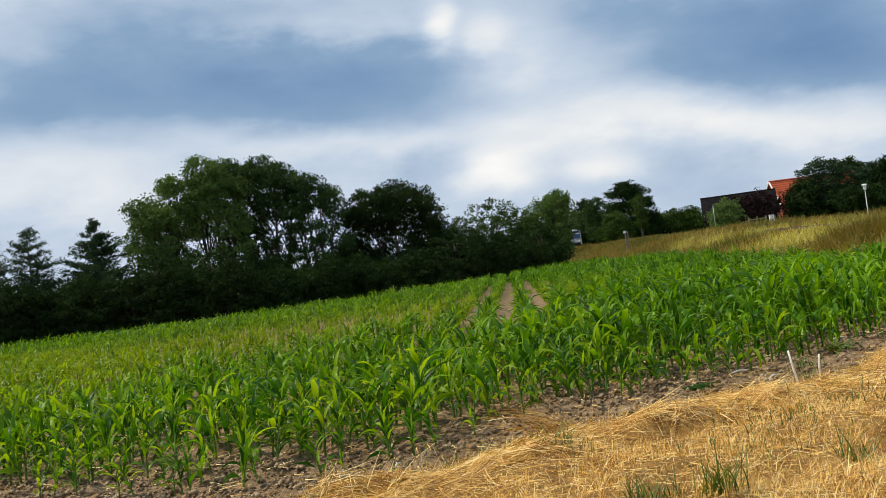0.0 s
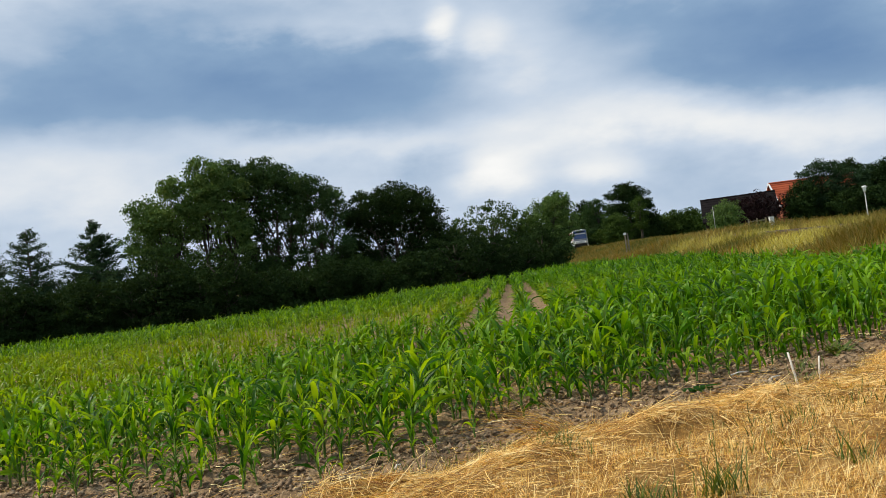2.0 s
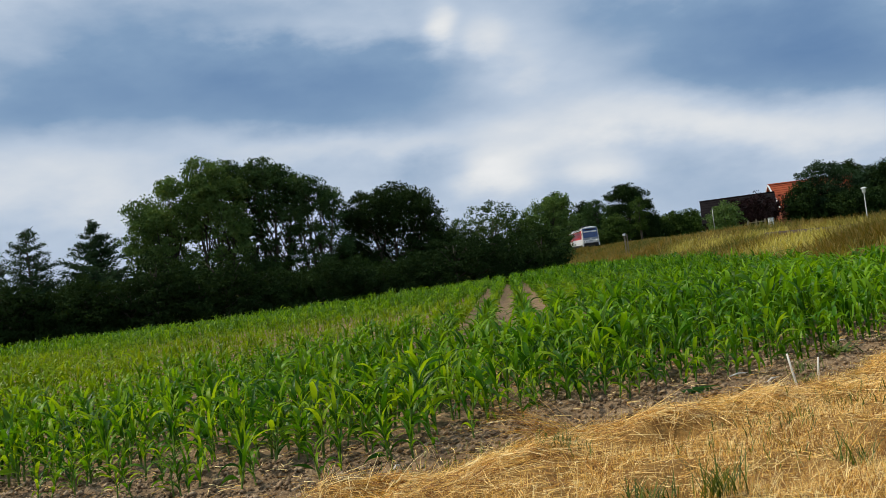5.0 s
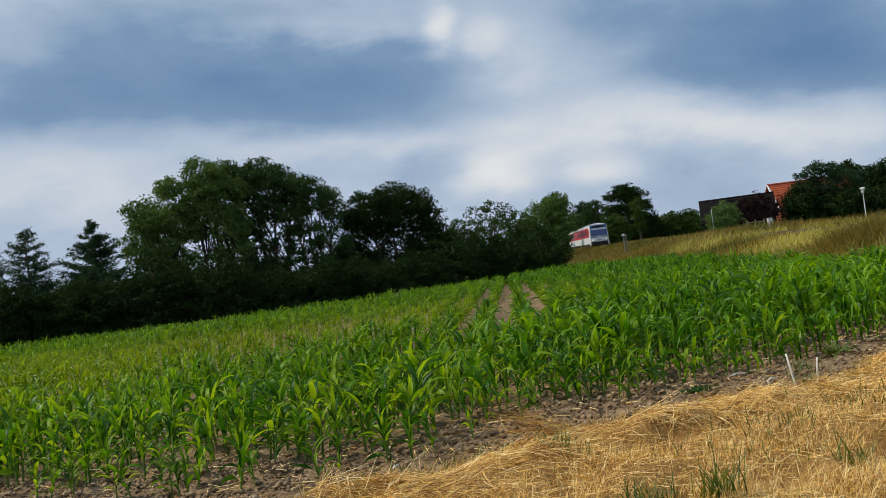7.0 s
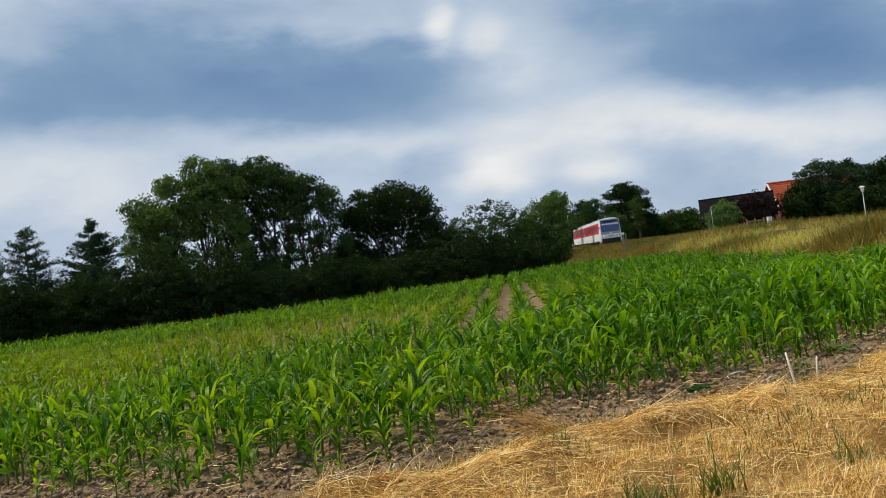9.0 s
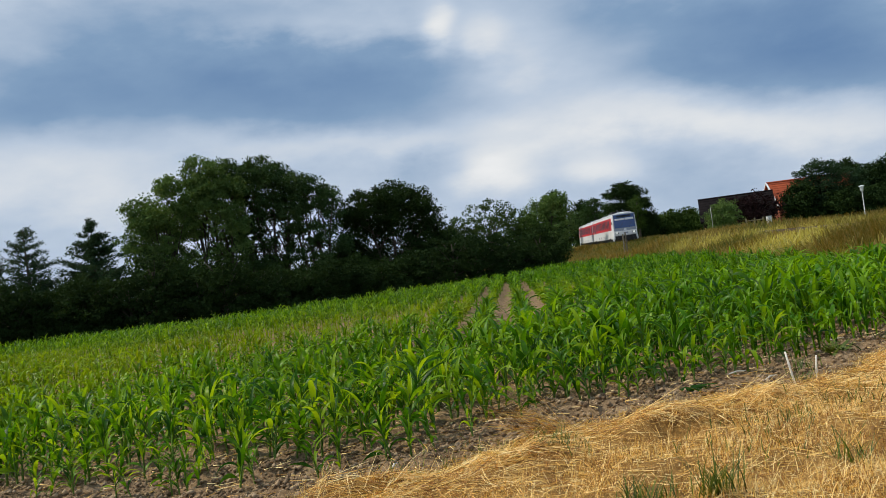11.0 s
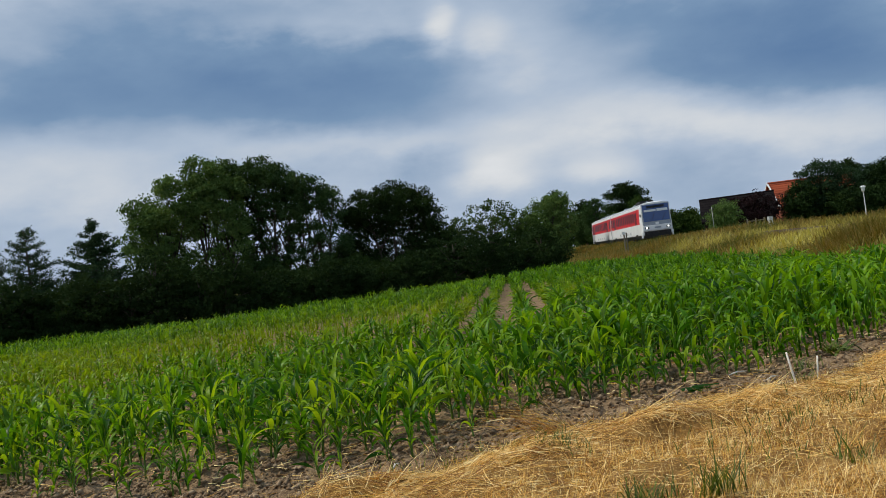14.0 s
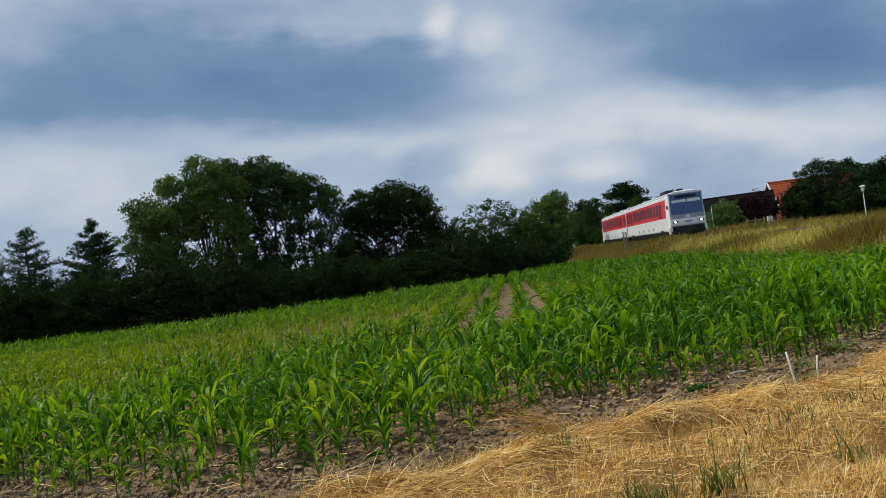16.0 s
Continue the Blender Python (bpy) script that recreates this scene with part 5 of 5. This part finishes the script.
build_verge()


def build_meadow():
    rng = np.random.default_rng(31)
    n = 125000
    y = 10 + 125 * rng.random(n) ** 1.25
    d = rng.uniform(-8.0, 9.0, n)
    beyond = (y > crop_end(track_x(y) + d) + 0.5)
    d = np.where(beyond & (rng.random(n) < 0.35), rng.uniform(-16, -6, n), d)
    away = (y > 50) & (rng.random(n) < 0.22)
    d = np.where(away, rng.uniform(8, 34, n), d)
    x = track_x(y) + d
    keep = (y < 97) | (d < 9)
    keep &= ((d > -6.4 + 0.4 * rng.normal(size=n)) | (y > crop_end(x) + 0.8)) & ((np.abs(d) > 1.5) | (y < -1)) & (x < 0.62 * y + 2)
    x, y, d = x[keep], y[keep], d[keep]
    n = len(x)
    h = (0.32 + 0.42 * lumps(x, y, 3.0, 5.0) + 0.25 * step(8, 12, d)) * (0.6 + 0.6 * rng.random(n)) * (0.62 + 0.38 * step(30, 62, y)) * (1 - 0.15 * step(-4.0, -1.5, d) * step(45, 30, y))
    a = blades(rng, x, y, land(x, y), h * 1.1, 0.016 + 0.00045 * y, rng.random(n) * math.tau, 1.45 - 0.35 * rng.random(n), 0.2 + 0.7 * rng.random(n), 2)
    cream = step(0.36, 0.70, lumps(x, y, 2.6, 12.0) * 0.6 + lumps(x, y, 0.7, 3.0) * 0.5) * step(-5.6, -3.6, d) * step(60, 46, y) * (0.5 + 0.5 * rng.random(n))
    k = 2600
    cx, cy = 12.1 + 0.75 * rng.normal(size=k), 25.0 + 0.8 * rng.normal(size=k)
    b = blades(rng, cx, cy, land(cx, cy), 0.5 + 0.35 * rng.random(k), np.full(k, 0.014), rng.random(k) * math.tau, 1.45 - 0.45 * rng.random(k), 0.3 + 0.8 * rng.random(k), 3)
    k = 1500
    px, py = 12.0 + 1.5 * rng.normal(size=k), 56.0 + 0.8 * rng.normal(size=k)
    c = blades(rng, px, py, land(px, py), 0.55 + 0.45 * rng.random(k), np.full(k, 0.04), rng.random(k) * math.tau, 1.45 - 0.35 * rng.random(k), 0.2 + 0.7 * rng.random(k), 3)
    b = (np.concatenate([b[0], c[0]]), np.concatenate([b[1], c[1] + len(b[0])]))
    ob = stuff("meadow_grass", [a, b], M_MEADOW, "tall dry yellow-green grass on the bank", "grass")
    tint = np.concatenate([np.repeat(cream, 6), np.zeros(len(b[0]))]).astype(np.float32)
    ob.data.attributes.new("dry", "FLOAT", "POINT").data.foreach_set("value", tint)


build_meadow()

# ---------------------------------------------------------------- buildings beyond the railway


def build_barn():
    x0, x1, y, zr, zg = 36.07, 45.78, 118.0, 5.59, 0.8
    root = empty("barn", Matrix.Translation((x0, y, 0)) @ pose(0, 0, 0, 0, 0, -17) @ Matrix.Translation((-x0, -y, 0)), "long dark-roofed barn with boarded walls", "building")
    eave, half = zg + 1.7, 3.6
    part("wall", boxed((x0 + 0.3, y - half + 0.5, zg - 0.1), (x1 - 0.3, y + half - 0.5, eave + 0.1)), M_BOARD, root, "dark boarded wall")
    bm = bmesh.new()
    ring = lambda x: [(x, y - half, eave), (x, y, zr), (x, y + half, eave), (x, y + half, eave - 0.18), (x, y, zr - 0.22), (x, y - half, eave - 0.18)]
    loft(bm, [ring(x0), ring(x1)])
    roof = part("roof", bm, M_DARKROOF, root, "dark weathered roof")
    for k in range(9):
        u = k / 9
        part("tile_course", loft(bmesh.new(), [[(x, y - half * (1 - u) - 0.02, eave + (zr - eave) * u + 0.03), (x, y - half * (1 - u - 0.11), eave + (zr - eave) * (u + 0.11) + 0.012),
             (x, y - half * (1 - u - 0.11), eave + (zr - eave) * (u + 0.11) - 0.05), (x, y - half * (1 - u) - 0.02, eave + (zr - eave) * u - 0.05)] for x in (x0 - 0.03, x1 + 0.03)]), M_DARKROOF, roof)
    for x in (x0 + 0.1, x1 - 0.3):
        bm = bmesh.new()
        loft(bm, [[(xx, y - half + 0.4, eave - 0.05), (xx, y, zr - 0.25), (xx, y + half - 0.4, eave - 0.05)] for xx in (x + 0.2, x + 0.3)])
        part("gable", bm, M_BOARD, root, "dark boarded gable")
    part("ridge", tube(bmesh.new(), [(x0 - 0.05, y, zr + 0.02), (x1 + 0.05, y, zr + 0.02)], [0.12, 0.12], 8), M_DARKROOF, roof)


def build_house():
    x0, x1, y, zr, zg = 46.87, 58.98, 121.0, 6.88, 0.8
    root = empty("house", pose(0, 0, 0), "red brick house with an orange tiled roof", "building")
    eave, half = zg + 2.6, 3.4
    part("wall", boxed((x0 + 0.3, y - half + 0.5, zg - 0.1), (x1 - 0.3, y + half - 0.5, eave + 0.1)), M_BRICK, root, "red brick wall")
    bm = bmesh.new()
    ring = lambda x: [(x, y - half, eave), (x, y, zr), (x, y + half, eave), (x, y + half, eave - 0.2), (x, y, zr - 0.25), (x, y - half, eave - 0.2)]
    loft(bm, [ring(x0), ring(x1)])
    roof = part("roof", bm, M_TILE, root, "orange clay tile roof")
    for k in range(11):
        u, e = k / 11, 1 / 11
        bm = loft(bmesh.new(), [[(x, y - half * (1 - u) - 0.03, eave + (zr - eave) * u + 0.04), (x, y - half * (1 - u - e), eave + (zr - eave) * (u + e) + 0.012),
             (x, y - half * (1 - u - e), eave + (zr - eave) * (u + e) - 0.05), (x, y - half * (1 - u) - 0.03, eave + (zr - eave) * u - 0.06)] for x in (x0 + 0.12, x1 - 0.12)])
        part("tile_course", bm, M_TILE, roof)
    for x in (x0, x1 - 0.12):
        for s in (-1, 1):
            bm = loft(bmesh.new(), [[(x + dx, y + s * half * 1.01, eave - 0.14), (x + dx, y, zr - 0.10), (x + dx, y, zr + 0.14), (x + dx, y + s * half * 1.01, eave + 0.10)] for dx in (-0.06, 0.12)])
            part("bargeboard", bm, M_WHITE, roof, "white painted bargeboard")
        bm = loft(bmesh.new(), [[(xx, y - half + 0.5, eave - 0.05), (xx, y, zr - 0.3), (xx, y + half - 0.5, eave - 0.05)] for xx in (x + 0.3, x + 0.45)])
        part("gable", bm, M_BRICK, root, "red brick gable")
    part("ridge", tube(bmesh.new(), [(x0, y, zr + 0.03), (x1, y, zr + 0.03)], [0.13, 0.13], 8), M_TILE, roof)
    for xw in (x0 + 1.3, x0 + 4.2, x0 + 7.5):
        win = part("window", boxed((xw, y - half + 0.46, zg + 0.9), (xw + 1.1, y - half + 0.52, zg + 2.1), 0.01), M_WHITE, root, "white window frame")
        part("pane", boxed((xw + 0.08, y - half + 0.44, zg + 0.98), (xw + 1.02, y - half + 0.47, zg + 2.02)), M_GLASS, win)


def build_far_roof():
    root = empty("far_house", pose(57.6, 205.0, 0.8), "small grey-roofed house between distant bushes", "building")
    part("wall", boxed((-3.0, -2.5, -0.1), (3.0, 2.5, 2.9)), M_BRICK, root, "brick wall")
    bm = loft(bmesh.new(), [[(-3.4, yy, 2.8), (0, yy, 5.0), (3.4, yy, 2.8), (3.4, yy, 2.6), (0, yy, 4.75), (-3.4, yy, 2.6)] for yy in (-2.9, 2.9)])
    part("roof", bm, M_DARKROOF, root, "dark pitched roof")
    part("gable", loft(bmesh.new(), [[(-3.0, yy, 2.7), (0, yy, 4.7), (3.0, yy, 2.7)] for yy in (-2.48, 2.48)]), M_BRICK, root, "brick gable")


build_barn()
build_house()
build_far_roof()

# ---------------------------------------------------------------- lamp, posts, fence, stakes


def build_lamp():
    x, y, top = 41.87, 84.0, 3.88
    z = float(land(x, y))
    root = empty("street_lamp", pose(x, y, z), "slim grey street lamp with a pale mushroom head", "street lamp")
    h = top - z
    part("post", tube(bmesh.new(), [(0, 0, -0.1), (0, 0, 1.0), (0, 0, 1.02), (0, 0, h - 0.3)], [0.07, 0.07, 0.045, 0.035], 10), M_MAST, root, "grey metal post")
    bm = tube(bmesh.new(), [(0, 0, h - 0.62), (0, 0, h - 0.52), (0, 0, h - 0.18), (0, 0, h - 0.12)], [0.06, 0.14, 0.17, 0.15], 14)
    part("lantern", bm, M_PALE, root, "frosted lantern glass")
    part("hood", tube(bmesh.new(), [(0, 0, h - 0.14), (0, 0, h - 0.08), (0, 0, h)], [0.29, 0.27, 0.09], 16), M_WHITE, root, "pale round hood")


def build_posts():
    x, y, z = 29.35, 92.0, 3.73
    g = float(land(x, y))
    root = empty("marker_pole", pose(x, y, g), "thin pale marker pole by the track", "pole")
    part("shaft", tube(bmesh.new(), [(0, 0, -0.1), (0, 0, z - g)], [0.035, 0.03], 8), M_MAST, root)
    part("cap", tube(bmesh.new(), [(0, 0, z - g), (0, 0, z - g + 0.12)], [0.05, 0.03], 8), M_MAST, root, "white cap")
    x, y, z = 12.40, 58.0, 2.03
    g = float(land(x, y))
    root = empty("boundary_post", pose(x, y, g), "leaning weathered wooden post with a white plate", "post")
    part("post", boxed((-0.10, -0.05, -0.1), (-0.02, 0.05, z - g - 0.06), 0.01), M_WOOD, root)
    part("post", boxed((0.07, -0.05, -0.1), (0.14, 0.05, z - g - 0.04), 0.01), M_WOOD, root)
    part("plate", boxed((-0.20, -0.10, z - g - 0.16), (0.0, -0.064, z - g), 0.01), M_WHITE, root, "small white plate")


def build_fence():
    x0, x1, y = 34.09, 36.00, 95.0
    g = float(land(x0, y))
    root = empty("wooden_fence", pose(x0, y, g), "short pale wooden paddock fence", "fence")
    top = 2.07 - g - 0.1
    n = 3
    for k in range(n):
        px = (x1 - x0) * k / (n - 1)
        part("fence_post", boxed((px - 0.07, -0.07, -0.1), (px + 0.07, 0.07, top + 0.12), 0.015), M_WOOD, root)
    for hz in (top - 0.15, top - 0.6):
        part("fence_rail", boxed((-0.1, -0.10, hz - 0.06), (x1 - x0 + 0.1, -0.07, hz + 0.06), 0.01), M_WOOD, root)
    x = 36.83
    root = empty("electric_cabinet", pose(x, 95.5, g), "small white electric cabinet beside the fence", "cabinet")
    h = 2.09 - g - 0.05
    part("body", boxed((-0.24, -0.2, -0.05), (0.24, 0.2, h), 0.02), M_WHITE, root)
    part("lid", boxed((-0.27, -0.23, h), (0.27, 0.23, h + 0.07), 0.02), M_MAST, root, "grey lid")
    part("door", boxed((-0.2, -0.215, 0.1), (0.2, -0.202, h - 0.08), 0.005), M_WHITE, root)


def build_stakes():
    for (x, y, x1, z1), r, lab in (((2.979, 7.62, 2.924, 0.324), 0.010, "leaning bleached wooden stake at the field's edge"),
                              ((3.242, 7.78, 3.262, 0.234), 0.009, "upright bleached wooden stake at the field's edge")):
        z = float(land(x, y))
        bm = tube(bmesh.new(), [(0, 0, -0.12), (0, 0, 0), ((x1 - x) * 0.5, 0.004, (z1 - z) * 0.5), (x1 - x, 0, z1 - z)], [r, r, r * 0.95, r * 0.8], 6)
        me = bpy.data.meshes.new("stake")
        bm.to_mesh(me)
        bm.free()
        me.materials.append(M_STAKE)
        ob = new("wooden_stake", me)
        ob.matrix_world = pose(x, y, z)
        tagged(ob, lab, "stake", "stakes at the field's edge")


build_lamp()
build_posts()
build_fence()
build_stakes()


def build_litter():
    """Sticks, a torn maize leaf and a weed on the bare soil."""
    for x, y, l, a, lab in ((2.87, 8.05, 0.22, 40, "pale dry stick on the soil"), (2.62, 8.35, 0.20, 15, "pale dry stick on the soil"), (-0.57, 6.35, 0.09, 60, "pale dry stick on the soil"),
                            (4.35, 10.0, 0.20, 5, "pale dry stick on the soil")):
        z = float(land(x, y))
        bm = tube(bmesh.new(), [(0, 0, 0.02), (l * 0.5, 0.01, 0.035), (l, 0, 0.03)], [0.007, 0.009, 0.005], 6)
        me = bpy.data.meshes.new("stick")
        bm.to_mesh(me)
        bm.free()
        me.materials.append(M_STAKE)
        ob = new("dry_stick", me)
        ob.matrix_world = pose(x, y, z, 0, 0, a)
        tagged(ob, lab, "stick", "sticks on the soil")
    r = np.random.default_rng(77)
    k = 5
    v, q = blades(r, np.full(k, 2.05) + 0.03 * r.normal(size=k), np.full(k, 7.88) + 0.03 * r.normal(size=k), np.full(k, float(land(2.05, 7.88)) + 0.03), 0.30 + 0.15 * r.random(k),
                  np.full(k, 0.035), 0.35 + 0.25 * r.normal(size=k), 0.12 * r.normal(size=k), np.full(k, 0.1), 6)
    tagged(new("torn_leaf", mesh_of("torn_leaf", v, q, M_MAIZE_NEAR, True)), "torn green maize leaf lying on the soil", "leaf")
    k = 60
    x, y = 3.95 + 0.07 * r.normal(size=k), 8.95 + 0.07 * r.normal(size=k)
    v, q = blades(r, x, y, land(x, y), 0.10 + 0.12 * r.random(k), np.full(k, 0.03), r.random(k) * math.tau, 0.9 + 0.4 * r.random(k), 0.8 + 0.6 * r.random(k), 4)
    tagged(new("weed", mesh_of("weed", v, q, M_TUFT, True)), "low leafy green weed at the soil's edge", "weed")


build_litter()


# ---------------------------------------------------------------- movement
def motions():
    # the train's nose along its line: seconds, distance ahead of the camera
    run = [(0.0, 177.6), (1.5, 166.6), (3.5, 152.0), (5.0, 141.2), (7.0, 126.7), (9.0, 112.2), (10.25, 103.3), (11.5, 94.5), (12.5, 87.7), (13.5, 81.0), (14.5, 74.3), (16.0, 64.3)]
    turn = -math.degrees(math.atan(LEAN))
    walk(TRAIN, [(t, pose(track_x(y), y, RAIL_Z, 0, 0, turn)) for t, y in run])
    k = math.hypot(1, LEAN)
    for ob, yb in WHEELS:
        rows = []
        for i in range(241):
            t = i / 15
            y = np.interp(t, [r[0] for r in run], [r[1] for r in run])
            rows.append((t, pose(0, yb, 0.385) @ Matrix.Rotation((177.6 - y) * k / 0.385, 4, "X")))
        walk(ob, rows)
    # the poplars rock in the wind, degrees about their feet
    gust = [(0.0, -0.1), (1.0, 0.0), (1.5, 0.6), (2.5, 0.55), (3.0, 0.3), (3.5, -0.25), (4.0, -0.75), (5.2, 0.1), (6.5, 0.35), (7.0, 0.1), (8.0, -0.4), (9.0, -0.2),
            (10.2, 0.15), (11.5, 0.1), (12.5, 0.35), (13.5, -0.4), (14.0, -0.4), (14.5, 0.25), (15.0, -0.1), (16.0, 0.4)]
    for k, ob in enumerate(POPLARS):
        m = ob.matrix_world.copy()
        size = (1.0, 1.0, 0.8, 1.1, 0.9)[k % 5]
        walk(ob, [(t, m @ pose(0, 0, 0, 0.3 * a * (k % 2), a * size)) for t, a in gust])


motions()
